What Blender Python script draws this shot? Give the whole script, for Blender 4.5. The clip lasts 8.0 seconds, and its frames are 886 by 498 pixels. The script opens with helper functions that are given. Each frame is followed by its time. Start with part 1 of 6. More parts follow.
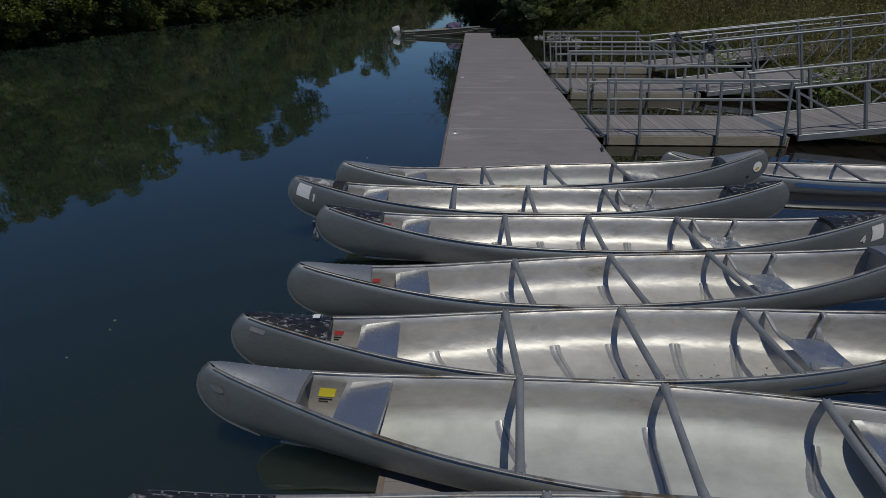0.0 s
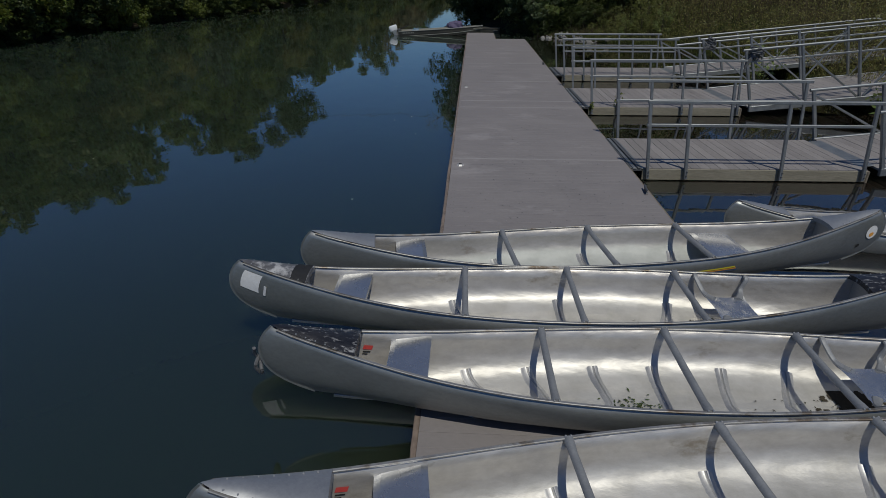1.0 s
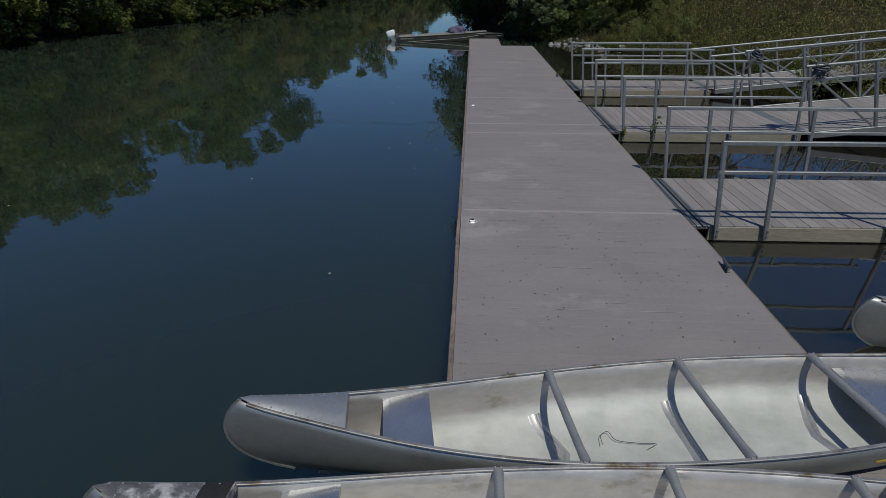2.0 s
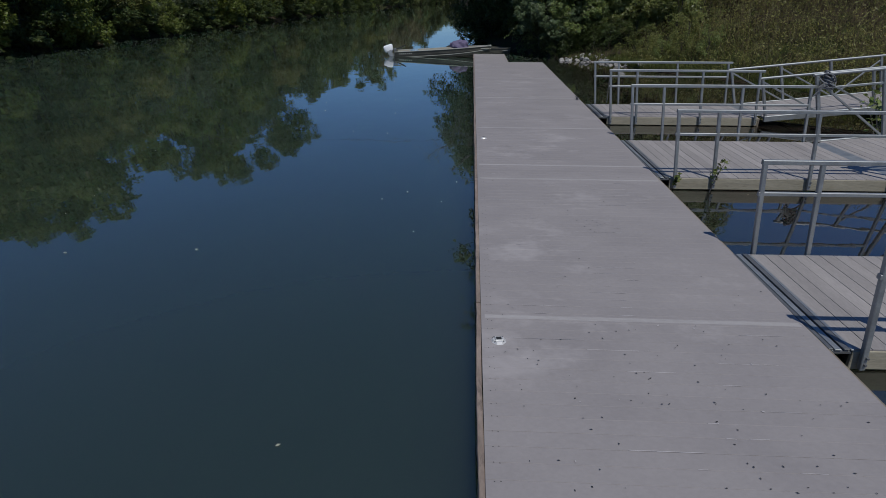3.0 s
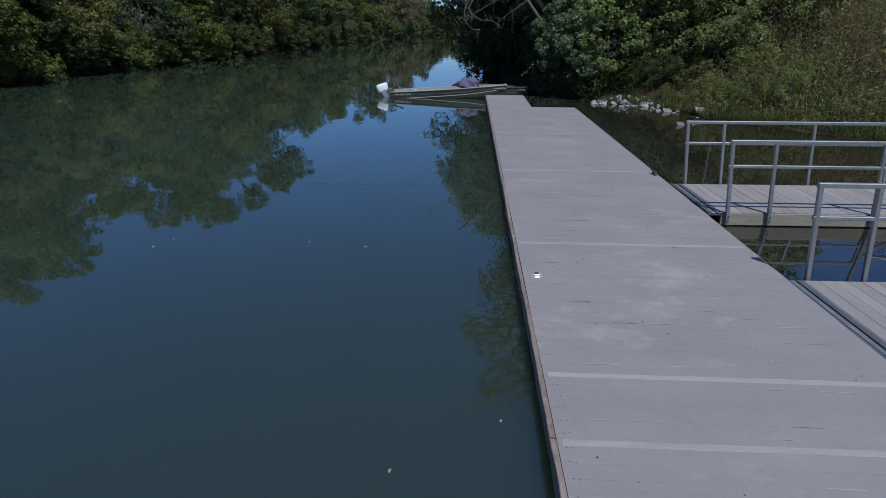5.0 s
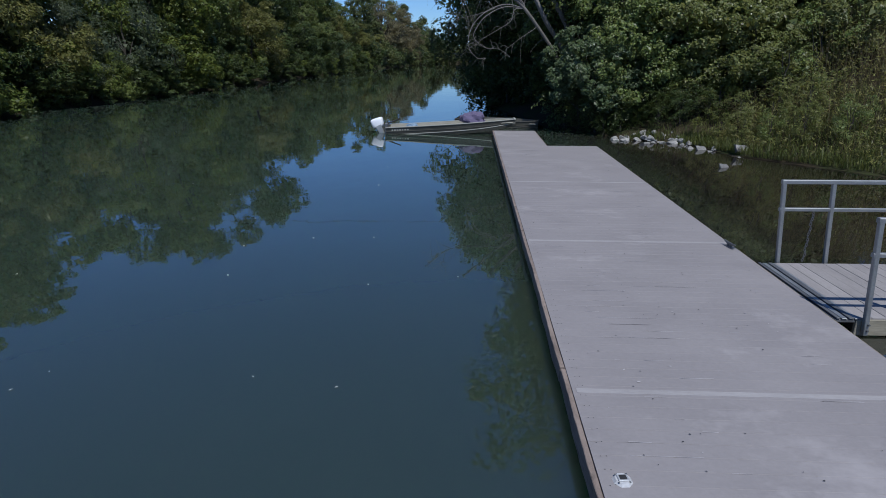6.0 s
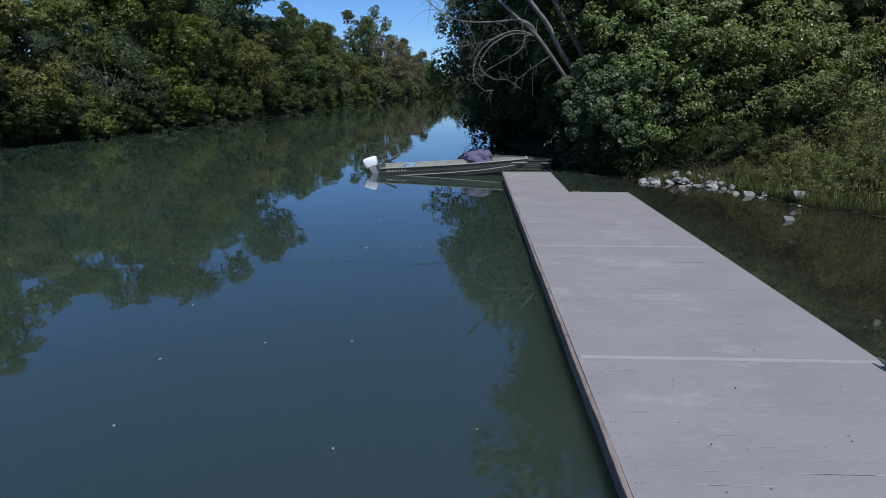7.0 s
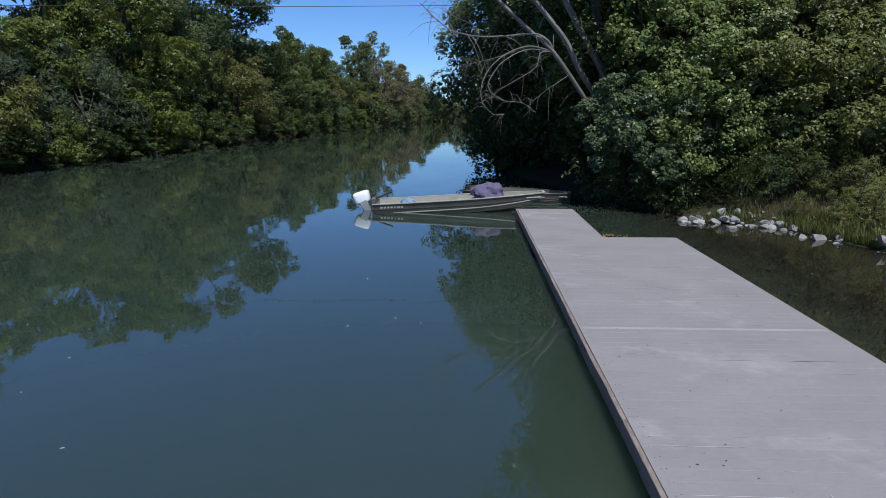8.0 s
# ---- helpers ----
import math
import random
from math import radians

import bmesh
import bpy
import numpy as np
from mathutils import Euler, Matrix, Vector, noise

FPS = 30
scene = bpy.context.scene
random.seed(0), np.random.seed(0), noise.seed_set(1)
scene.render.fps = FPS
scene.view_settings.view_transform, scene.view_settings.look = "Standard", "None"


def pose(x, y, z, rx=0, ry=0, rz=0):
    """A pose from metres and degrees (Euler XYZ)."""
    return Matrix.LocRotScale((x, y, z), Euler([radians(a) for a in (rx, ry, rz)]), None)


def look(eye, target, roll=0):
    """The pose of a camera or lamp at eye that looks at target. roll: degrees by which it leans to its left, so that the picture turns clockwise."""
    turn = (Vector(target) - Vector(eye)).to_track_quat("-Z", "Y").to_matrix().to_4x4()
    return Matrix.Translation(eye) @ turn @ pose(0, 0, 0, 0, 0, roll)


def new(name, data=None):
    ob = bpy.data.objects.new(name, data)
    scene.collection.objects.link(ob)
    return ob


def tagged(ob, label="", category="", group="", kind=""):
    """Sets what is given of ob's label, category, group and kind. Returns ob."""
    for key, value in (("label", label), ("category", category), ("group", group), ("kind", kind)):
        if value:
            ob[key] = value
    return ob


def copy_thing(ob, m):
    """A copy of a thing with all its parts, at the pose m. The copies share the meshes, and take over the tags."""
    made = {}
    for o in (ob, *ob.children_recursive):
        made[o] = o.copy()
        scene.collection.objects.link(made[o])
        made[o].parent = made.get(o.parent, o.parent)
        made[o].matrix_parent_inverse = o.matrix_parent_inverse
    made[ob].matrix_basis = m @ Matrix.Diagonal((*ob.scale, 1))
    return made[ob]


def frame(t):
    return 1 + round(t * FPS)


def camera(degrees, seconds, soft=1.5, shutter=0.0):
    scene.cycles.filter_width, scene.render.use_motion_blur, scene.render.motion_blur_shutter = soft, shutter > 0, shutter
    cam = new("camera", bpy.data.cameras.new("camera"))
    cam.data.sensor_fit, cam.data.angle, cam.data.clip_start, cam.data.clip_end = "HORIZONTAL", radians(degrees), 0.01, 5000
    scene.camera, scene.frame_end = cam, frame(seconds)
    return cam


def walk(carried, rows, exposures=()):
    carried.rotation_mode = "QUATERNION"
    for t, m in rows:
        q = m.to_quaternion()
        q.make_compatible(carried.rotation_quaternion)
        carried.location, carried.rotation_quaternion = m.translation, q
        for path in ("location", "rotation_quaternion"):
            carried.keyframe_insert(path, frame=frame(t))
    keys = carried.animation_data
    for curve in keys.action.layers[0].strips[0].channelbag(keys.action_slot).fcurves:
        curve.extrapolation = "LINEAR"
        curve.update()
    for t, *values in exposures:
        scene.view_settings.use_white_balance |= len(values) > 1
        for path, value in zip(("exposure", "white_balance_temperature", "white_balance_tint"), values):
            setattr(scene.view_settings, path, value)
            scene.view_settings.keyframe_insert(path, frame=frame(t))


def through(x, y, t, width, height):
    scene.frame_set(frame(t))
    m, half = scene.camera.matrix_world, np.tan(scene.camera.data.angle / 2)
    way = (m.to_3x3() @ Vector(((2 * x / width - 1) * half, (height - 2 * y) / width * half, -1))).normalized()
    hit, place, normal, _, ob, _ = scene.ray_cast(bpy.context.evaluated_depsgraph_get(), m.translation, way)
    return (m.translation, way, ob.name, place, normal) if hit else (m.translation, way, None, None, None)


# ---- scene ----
cam = camera(77.0, 8.0, soft=0.8)
PATH = [
    (0, (0.017, -0.252, 2.886), (-0.078, 1.549, 2.021), -0.1),
    (0.5, (-0.059, 0.747, 2.907), (-0.152, 2.543, 2.032), -0.1),
    (1, (-0.142, 1.76, 2.922), (-0.233, 3.555, 2.045), 0.0),
    (1.5, (-0.229, 2.776, 2.92), (-0.32, 4.57, 2.042), -0.0),
    (2, (-0.339, 3.837, 2.907), (-0.426, 5.635, 2.036), 0.1),
    (3.5, (-0.655, 7.315, 2.811), (-0.74, 9.138, 1.993), 0.2),
    (4, (-0.766, 8.589, 2.77), (-0.852, 10.421, 1.972), 0.3),
    (5.5, (-1.092, 12.353, 2.745), (-1.179, 14.22, 2.034), 0.2),
    (6, (-1.198, 13.586, 2.738), (-1.285, 15.471, 2.075), 0.0),
    (6.5, (-1.297, 14.826, 2.711), (-1.384, 16.728, 2.1), -0.0),
    (7, (-1.392, 16.089, 2.702), (-1.479, 18.006, 2.141), -0.1),
    (7.5, (-1.511, 17.311, 2.686), (-1.595, 19.24, 2.166), -0.2),
    (8, (-1.63, 18.523, 2.655), (-1.711, 20.463, 2.176), -0.2),
]
EXPOSURES = [(0.0, -1.25, 6550, 7), (2.0, -0.86, 6550, 6), (3.5, -0.46, 6100, 9), (5.5, -0.28, 5850, 9), (7.0, -0.06, 5900, 9), (8.0, 0.07, 6000, 8)]
walk(cam, [(t, look(eye, target, roll)) for t, eye, target, roll in PATH], EXPOSURES)

# ---- world and sun ----
SUN_FROM = Vector((0.19, -0.47, 0.94)).normalized()
world = bpy.data.worlds.new("world")
scene.world = world
world.use_nodes = True
wn = world.node_tree
sky = wn.nodes.new("ShaderNodeTexSky")
sky.sky_type = "NISHITA"
sky.sun_disc = False
sky.sun_elevation = math.asin(SUN_FROM.z)
sky.sun_rotation = math.atan2(SUN_FROM.x, SUN_FROM.y)
sky.air_density, sky.dust_density, sky.ozone_density, sky.altitude = 1.0, 0.0, 2.0, 0
wn.nodes["Background"].inputs["Strength"].default_value = 0.103
tint = wn.nodes.new("ShaderNodeMix")      # a clear, dry autumn sky: deeper blue
tint.data_type, tint.blend_type = "RGBA", "MULTIPLY"
tint.inputs[0].default_value, tint.inputs[7].default_value = 1.0, (0.57, 0.79, 1.16, 1.0)
wn.links.new(sky.outputs["Color"], tint.inputs[6])
wn.links.new(tint.outputs[2], wn.nodes["Background"].inputs["Color"])
sun_data = bpy.data.lights.new("sun", "SUN")
sun_data.energy, sun_data.angle, sun_data.color = 5.0, radians(0.5), (1.0, 0.95, 0.87)
sun = new("sun", sun_data)
sun.matrix_world = look(SUN_FROM * 60, (0, 0, 0))

WATER = 0.225      # water level
DOCK = 0.43       # top of the dock
rng = random.Random(7)

# ---- materials ----
def material(name, c1, c2, rough=(0.5, 0.7), metal=0.0, scale=3.0, fine=40.0, bump=0.15, stretch=(1, 1, 1),
             stain=None, stain_scale=1.2, stain_at=0.6, vary=0.0, island=0.0, spec=0.5, dents=0.0, dent_scale=3.0):
    """Two colours mixed by coarse and fine noise in world metres, a stain with a shape of its own, and fine relief."""
    m = bpy.data.materials.new(name)
    m.use_nodes = True
    nt = m.node_tree
    N, L = nt.nodes, nt.links
    bsdf = N["Principled BSDF"]
    geo = N.new("ShaderNodeNewGeometry")
    mp = N.new("ShaderNodeMapping")
    mp.inputs["Scale"].default_value = stretch
    L.new(geo.outputs["Position"], mp.inputs["Vector"])

    def noise_node(s, detail, rough_):
        n = N.new("ShaderNodeTexNoise")
        n.inputs["Scale"].default_value, n.inputs["Detail"].default_value, n.inputs["Roughness"].default_value = s, detail, rough_
        L.new(mp.outputs["Vector"], n.inputs["Vector"])
        return n

    def mix(fac, a, b, kind="MIX"):
        n = N.new("ShaderNodeMix")
        n.data_type, n.blend_type = "RGBA", kind
        for sock, v in ((n.inputs[0], fac), (n.inputs[6], a), (n.inputs[7], b)):
            if isinstance(v, bpy.types.NodeSocket):
                L.new(v, sock)
            else:
                sock.default_value = v if isinstance(v, float) else (*v, 1.0)
        return n.outputs[2]

    big, small = noise_node(scale, 5.0, 0.6), noise_node(fine, 4.0, 0.65)
    ramp = N.new("ShaderNodeMapRange")
    ramp.inputs["From Min"].default_value, ramp.inputs["From Max"].default_value = 0.32, 0.68
    add = N.new("ShaderNodeMath")
    add.operation = "MULTIPLY_ADD"
    add.inputs[1].default_value, add.inputs[2].default_value = 0.5, 0.0
    half = N.new("ShaderNodeMath")
    half.operation = "MULTIPLY_ADD"
    half.inputs[1].default_value = 0.5
    L.new(big.outputs["Fac"], add.inputs[0])
    L.new(small.outputs["Fac"], half.inputs[0])
    L.new(add.outputs[0], half.inputs[2])
    L.new(half.outputs[0], ramp.inputs["Value"])
    col = mix(ramp.outputs[0], c1, c2)
    if stain:
        st = noise_node(stain_scale, 6.0, 0.7)
        sr = N.new("ShaderNodeMapRange")
        sr.inputs["From Min"].default_value, sr.inputs["From Max"].default_value = stain_at, stain_at + 0.12
        L.new(st.outputs["Fac"], sr.inputs["Value"])
        col = mix(sr.outputs[0], col, stain)
    if vary or island:
        if vary:
            oi = N.new("ShaderNodeObjectInfo")
            value = oi.outputs["Random"]
        else:
            value = geo.outputs["Random Per Island"]
        k = vary or island
        vr = N.new("ShaderNodeMapRange")
        vr.inputs["To Min"].default_value, vr.inputs["To Max"].default_value = 1.0 - k, 1.0 + k
        L.new(value, vr.inputs["Value"])
        hv = N.new("ShaderNodeHueSaturation")
        L.new(vr.outputs[0], hv.inputs["Value"])
        L.new(col, hv.inputs["Color"])
        if island:
            hr = N.new("ShaderNodeMapRange")
            hr.inputs["To Min"].default_value, hr.inputs["To Max"].default_value = 0.5 - island * 0.06, 0.5 + island * 0.04
            mul = N.new("ShaderNodeMath")
            mul.operation = "FRACT"
            m7 = N.new("ShaderNodeMath")
            m7.operation = "MULTIPLY"
            m7.inputs[1].default_value = 7.31
            L.new(value, m7.inputs[0])
            L.new(m7.outputs[0], mul.inputs[0])
            L.new(mul.outputs[0], hr.inputs["Value"])
            L.new(hr.outputs[0], hv.inputs["Hue"])
        col = hv.outputs["Color"]
    L.new(col, bsdf.inputs["Base Color"])
    rr = N.new("ShaderNodeMapRange")
    rr.inputs["From Min"].default_value, rr.inputs["From Max"].default_value = 0.3, 0.7
    rr.inputs["To Min"].default_value, rr.inputs["To Max"].default_value = rough
    L.new(big.outputs["Fac"], rr.inputs["Value"])
    L.new(rr.outputs[0], bsdf.inputs["Roughness"])
    bsdf.inputs["Metallic"].default_value = metal
    bsdf.inputs["Specular IOR Level"].default_value = spec
    if bump:
        b = N.new("ShaderNodeBump")
        b.inputs["Strength"].default_value, b.inputs["Distance"].default_value = bump, 0.01
        L.new(half.outputs[0], b.inputs["Height"])
        L.new(b.outputs[0], bsdf.inputs["Normal"])
        if dents:
            dn = noise_node(dent_scale, 2.5, 0.55)
            b2 = N.new("ShaderNodeBump")
            b2.inputs["Strength"].default_value, b2.inputs["Distance"].default_value = dents, 0.06
            L.new(dn.outputs["Fac"], b2.inputs["Height"])
            L.new(b2.outputs[0], b.inputs["Normal"])
    return m


def leaf_material(name, c1, c2, island=0.35, rough=0.46, spec=0.3, through=0.33):
    """Leaves: colour by leaf, some light through them."""
    m = material(name, c1, c2, rough=(rough - 0.1, rough + 0.1), scale=0.8, fine=5.0, bump=0.0, island=island, spec=spec)
    nt = m.node_tree
    bsdf, out = nt.nodes["Principled BSDF"], nt.nodes["Material Output"]
    tr = nt.nodes.new("ShaderNodeBsdfTranslucent")
    mixer = nt.nodes.new("ShaderNodeMixShader")
    mixer.inputs[0].default_value = through
    glow = nt.nodes.new("ShaderNodeHueSaturation")
    glow.inputs["Hue"].default_value, glow.inputs["Value"].default_value = 0.485, 1.7
    nt.links.new(bsdf.inputs["Base Color"].links[0].from_socket, glow.inputs["Color"])
    nt.links.new(glow.outputs[0], tr.inputs["Color"])
    nt.links.new(bsdf.outputs[0], mixer.inputs[1])
    nt.links.new(tr.outputs[0], mixer.inputs[2])
    nt.links.new(mixer.outputs[0], out.inputs["Surface"])
    return m


def canoe_inside(name, wall, wall2, floor, floor2, wall_rough, floor_rough, wall_metal, floor_metal, stain_at):
    """Bare metal walls and a dull oxidised floor; its pale tone up to the turn of the bilge paints in reflected sky."""
    m = material(name, wall, wall2, rough=wall_rough, metal=wall_metal, scale=4.6, fine=22, bump=0.4, stretch=(0.5, 1, 1),
                 stain=(0.30, 0.265, 0.215), stain_scale=4.2, stain_at=stain_at, dents=0.36, dent_scale=4.2)
    nt = m.node_tree
    N, L = nt.nodes, nt.links
    bsdf = N["Principled BSDF"]
    co = N.new("ShaderNodeTexCoord")
    sep = N.new("ShaderNodeSeparateXYZ")
    L.new(co.outputs["Object"], sep.inputs[0])
    wob = N.new("ShaderNodeTexNoise")
    wob.inputs["Scale"].default_value, wob.inputs["Detail"].default_value = 3.5, 5.0
    L.new(co.outputs["Object"], wob.inputs["Vector"])
    height = N.new("ShaderNodeMath")
    height.operation = "MULTIPLY_ADD"
    height.inputs[1].default_value = 0.09
    L.new(wob.outputs["Fac"], height.inputs[0])
    L.new(sep.outputs["Z"], height.inputs[2])
    mask = N.new("ShaderNodeMapRange")
    mask.inputs["From Min"].default_value, mask.inputs["From Max"].default_value = 0.150, 0.205
    L.new(height.outputs[0], mask.inputs["Value"])
    patches = N.new("ShaderNodeTexNoise")
    patches.inputs["Scale"].default_value, patches.inputs["Detail"].default_value, patches.inputs["Roughness"].default_value = 2.2, 7.0, 0.68
    L.new(co.outputs["Object"], patches.inputs["Vector"])
    pr = N.new("ShaderNodeMapRange")
    pr.inputs["From Min"].default_value, pr.inputs["From Max"].default_value = 0.36, 0.62
    L.new(patches.outputs["Fac"], pr.inputs["Value"])
    pale = N.new("ShaderNodeMix")
    pale.data_type = "RGBA"
    pale.inputs[6].default_value, pale.inputs[7].default_value = (*floor, 1.0), (*floor2, 1.0)
    L.new(pr.outputs[0], pale.inputs[0])
    both = N.new("ShaderNodeMix")
    both.data_type = "RGBA"
    L.new(mask.outputs[0], both.inputs[0])
    L.new(pale.outputs[2], both.inputs[6])
    L.new(bsdf.inputs["Base Color"].links[0].from_socket, both.inputs[7])
    L.new(both.outputs[2], bsdf.inputs["Base Color"])
    for sock, low, high in (("Roughness", floor_rough, None), ("Metallic", floor_metal, wall_metal)):
        mx = N.new("ShaderNodeMix")
        mx.data_type = "FLOAT"
        L.new(mask.outputs[0], mx.inputs[0])
        mx.inputs[2].default_value = low
        if high is None:
            L.new(bsdf.inputs[sock].links[0].from_socket, mx.inputs[3])
        else:
            mx.inputs[3].default_value = high
        L.new(mx.outputs[0], bsdf.inputs[sock])
    return m


ALU = canoe_inside("brushed_aluminium", (0.42, 0.40, 0.375), (0.60, 0.58, 0.545), (0.40, 0.39, 0.36), (0.56, 0.55, 0.52), (0.34, 0.5), 0.46, 0.48, 0.38, 0.585)
ALU_MATT = canoe_inside("dull_washed_aluminium", (0.38, 0.36, 0.335), (0.52, 0.50, 0.47), (0.37, 0.385, 0.36), (0.50, 0.515, 0.485), (0.38, 0.52), 0.62, 0.45, 0.12, 0.60)
ALU_OUT = material("oxidised_grey_aluminium", (0.24, 0.255, 0.25), (0.34, 0.355, 0.35), rough=(0.36, 0.52), metal=0.62, scale=2.5, fine=45, bump=0.08,
                   stretch=(0.5, 1, 1), stain=(0.30, 0.30, 0.29), stain_scale=3.5, stain_at=0.63)
ALU_TRIM = material("worn_aluminium_trim", (0.40, 0.40, 0.39), (0.58, 0.575, 0.56), rough=(0.40, 0.55), metal=0.7, scale=5, fine=70, bump=0.04)
ALU_SEAT = material("seat_aluminium", (0.44, 0.46, 0.49), (0.56, 0.58, 0.61), rough=(0.2, 0.34), metal=0.82, scale=4, fine=60, bump=0.06,
                    stain=(0.40, 0.40, 0.40), stain_scale=9.0, stain_at=0.62)
GUNWALE = material("dirty_gunwale_aluminium", (0.26, 0.255, 0.245), (0.42, 0.415, 0.40), rough=(0.42, 0.6), metal=0.6, scale=6, fine=60, bump=0.08,
                   stain=(0.16, 0.125, 0.09), stain_scale=4.0, stain_at=0.52)
THWART = material("dull_grey_thwart", (0.20, 0.208, 0.215), (0.29, 0.298, 0.305), rough=(0.5, 0.68), metal=0.3, scale=9, fine=80, bump=0.2)
BAG = material("faded_blue_bag", (0.12, 0.18, 0.25), (0.22, 0.30, 0.38), rough=(0.6, 0.8), scale=12, bump=0.2)
ALU_PLATE = material("deck_plate_aluminium", (0.30, 0.31, 0.32), (0.40, 0.41, 0.42), rough=(0.38, 0.5), metal=0.6, scale=4, fine=60, bump=0.03)
TAPE = material("worn_black_tape", (0.012, 0.012, 0.014), (0.03, 0.03, 0.034), rough=(0.22, 0.5), scale=6, fine=30, bump=0.35, stretch=(1, 2.6, 1),
                stain=(0.36, 0.36, 0.36), stain_scale=13.0, stain_at=0.55)
TAPE_GREY = material("peeling_grey_tape", (0.05, 0.05, 0.055), (0.16, 0.16, 0.165), rough=(0.3, 0.5), scale=7, fine=30, bump=0.3,
                     stain=(0.42, 0.42, 0.42), stain_scale=8.0, stain_at=0.47)
BLACK = material("black_rubber", (0.012, 0.012, 0.012), (0.025, 0.025, 0.025), rough=(0.6, 0.8))
WHITE = material("white_sticker", (0.70, 0.70, 0.68), (0.8, 0.8, 0.79), rough=(0.4, 0.55), scale=20, bump=0.02)
YELLOW = material("yellow_label", (0.72, 0.62, 0.04), (0.8, 0.68, 0.06), rough=(0.4, 0.5), bump=0.0)
RED = material("red_label", (0.55, 0.05, 0.05), (0.6, 0.08, 0.07), rough=(0.4, 0.5), bump=0.0)
BLUE = material("blue_stripe", (0.04, 0.10, 0.24), (0.06, 0.14, 0.30), rough=(0.4, 0.5), bump=0.0)
ORANGE = material("orange_stripe", (0.75, 0.33, 0.06), (0.8, 0.38, 0.08), rough=(0.4, 0.5), bump=0.0)
PLANK = material("grey_composite_plank", (0.197, 0.182, 0.180), (0.236, 0.219, 0.216), rough=(0.6, 0.8), scale=1.7, fine=34, bump=0.12,
                 stretch=(0.8, 1.15, 1), stain=(0.278, 0.259, 0.256), stain_scale=0.9, stain_at=0.56, vary=0.016)
SEAM = material("pale_worn_plank_edge", (0.235, 0.22, 0.216), (0.315, 0.30, 0.296), rough=(0.6, 0.8), scale=5, fine=40, bump=0.05, stretch=(0.4, 3, 1))
PLANK_OLD = material("weathered_plank", (0.19, 0.175, 0.168), (0.275, 0.255, 0.245), rough=(0.65, 0.85), scale=2.0, fine=30, bump=0.2,
                     stretch=(1.8, 0.5, 1), vary=0.10)
TIMBER = material("weathered_timber", (0.10, 0.082, 0.06), (0.23, 0.195, 0.15), rough=(0.7, 0.9), scale=3.0, fine=22, bump=0.5,
                  stretch=(0.4, 0.4, 3), stain=(0.07, 0.065, 0.04), stain_scale=3.0, stain_at=0.58)
TIMBER_EDGE = material("brown_split_timber", (0.115, 0.088, 0.070), (0.27, 0.215, 0.18), rough=(0.7, 0.9), scale=4.0, fine=26, bump=0.7,
                       stretch=(1, 0.4, 3), stain=(0.05, 0.04, 0.032), stain_scale=5.0, stain_at=0.57)
TIMBER_PALE = material("grey_weathered_timber", (0.16, 0.145, 0.105), (0.30, 0.275, 0.21), rough=(0.7, 0.9), scale=3.0, fine=22, bump=0.5,
                       stretch=(0.5, 0.5, 3), stain=(0.12, 0.11, 0.075), stain_scale=4.0, stain_at=0.60)
GALV = material("galvanised_steel", (0.235, 0.248, 0.252), (0.345, 0.36, 0.362), rough=(0.42, 0.6), metal=0.7, scale=8, fine=60, bump=0.05)
STEEL_DARK = material("dull_steel", (0.10, 0.105, 0.11), (0.17, 0.175, 0.18), rough=(0.5, 0.65), metal=0.6, scale=6, fine=50, bump=0.08)
ROPE = material("dirty_rope", (0.05, 0.055, 0.06), (0.20, 0.20, 0.20), rough=(0.8, 0.95), scale=20, fine=90, bump=0.6)
STONE = material("pale_limestone", (0.15, 0.145, 0.13), (0.36, 0.35, 0.33), rough=(0.7, 0.9), scale=4, fine=30, bump=0.5,
                 stain=(0.16, 0.15, 0.12), stain_scale=3.0, stain_at=0.56, vary=0.2)
SOIL = material("bank_soil", (0.022, 0.018, 0.012), (0.055, 0.045, 0.028), rough=(0.85, 0.95), scale=1.5, fine=14, bump=0.6,
                stain=(0.03, 0.042, 0.014), stain_scale=0.6, stain_at=0.5, spec=0.05)
MUD = material("dried_dark_mud", (0.032, 0.027, 0.020), (0.075, 0.064, 0.048), rough=(0.8, 0.95), scale=9, fine=50, bump=0.5, spec=0.15)
BARK = material("grey_bark", (0.10, 0.09, 0.075), (0.22, 0.20, 0.175), rough=(0.8, 0.95), scale=5, fine=30, bump=0.7, stretch=(1, 1, 0.3))
BARK_DARK = material("dark_bark", (0.03, 0.027, 0.022), (0.07, 0.063, 0.052), rough=(0.8, 0.95), scale=5, fine=30, bump=0.7, spec=0.2)
BARK_DEAD = material("bleached_dead_wood", (0.085, 0.075, 0.065), (0.23, 0.21, 0.19), rough=(0.75, 0.9), scale=5, fine=34, bump=0.5)
OLIVE = material("olive_boat_paint", (0.050, 0.048, 0.038), (0.082, 0.079, 0.064), rough=(0.4, 0.55), metal=0.2, scale=4, fine=40, bump=0.05)
OLIVE_PALE = material("pale_olive_stripe", (0.26, 0.26, 0.225), (0.38, 0.375, 0.32), rough=(0.4, 0.55), metal=0.2, scale=4, bump=0.03)
# second boat's lining: olive darkened for the tree shade it lies in
OLIVE_SHADE = material("shaded_olive_boat_floor", (0.055, 0.052, 0.040), (0.10, 0.096, 0.075), rough=(0.55, 0.7), scale=5, bump=0.08)
BOAT_IN = material("tan_boat_floor", (0.20, 0.19, 0.15), (0.30, 0.285, 0.235), rough=(0.55, 0.7), scale=5, bump=0.08)
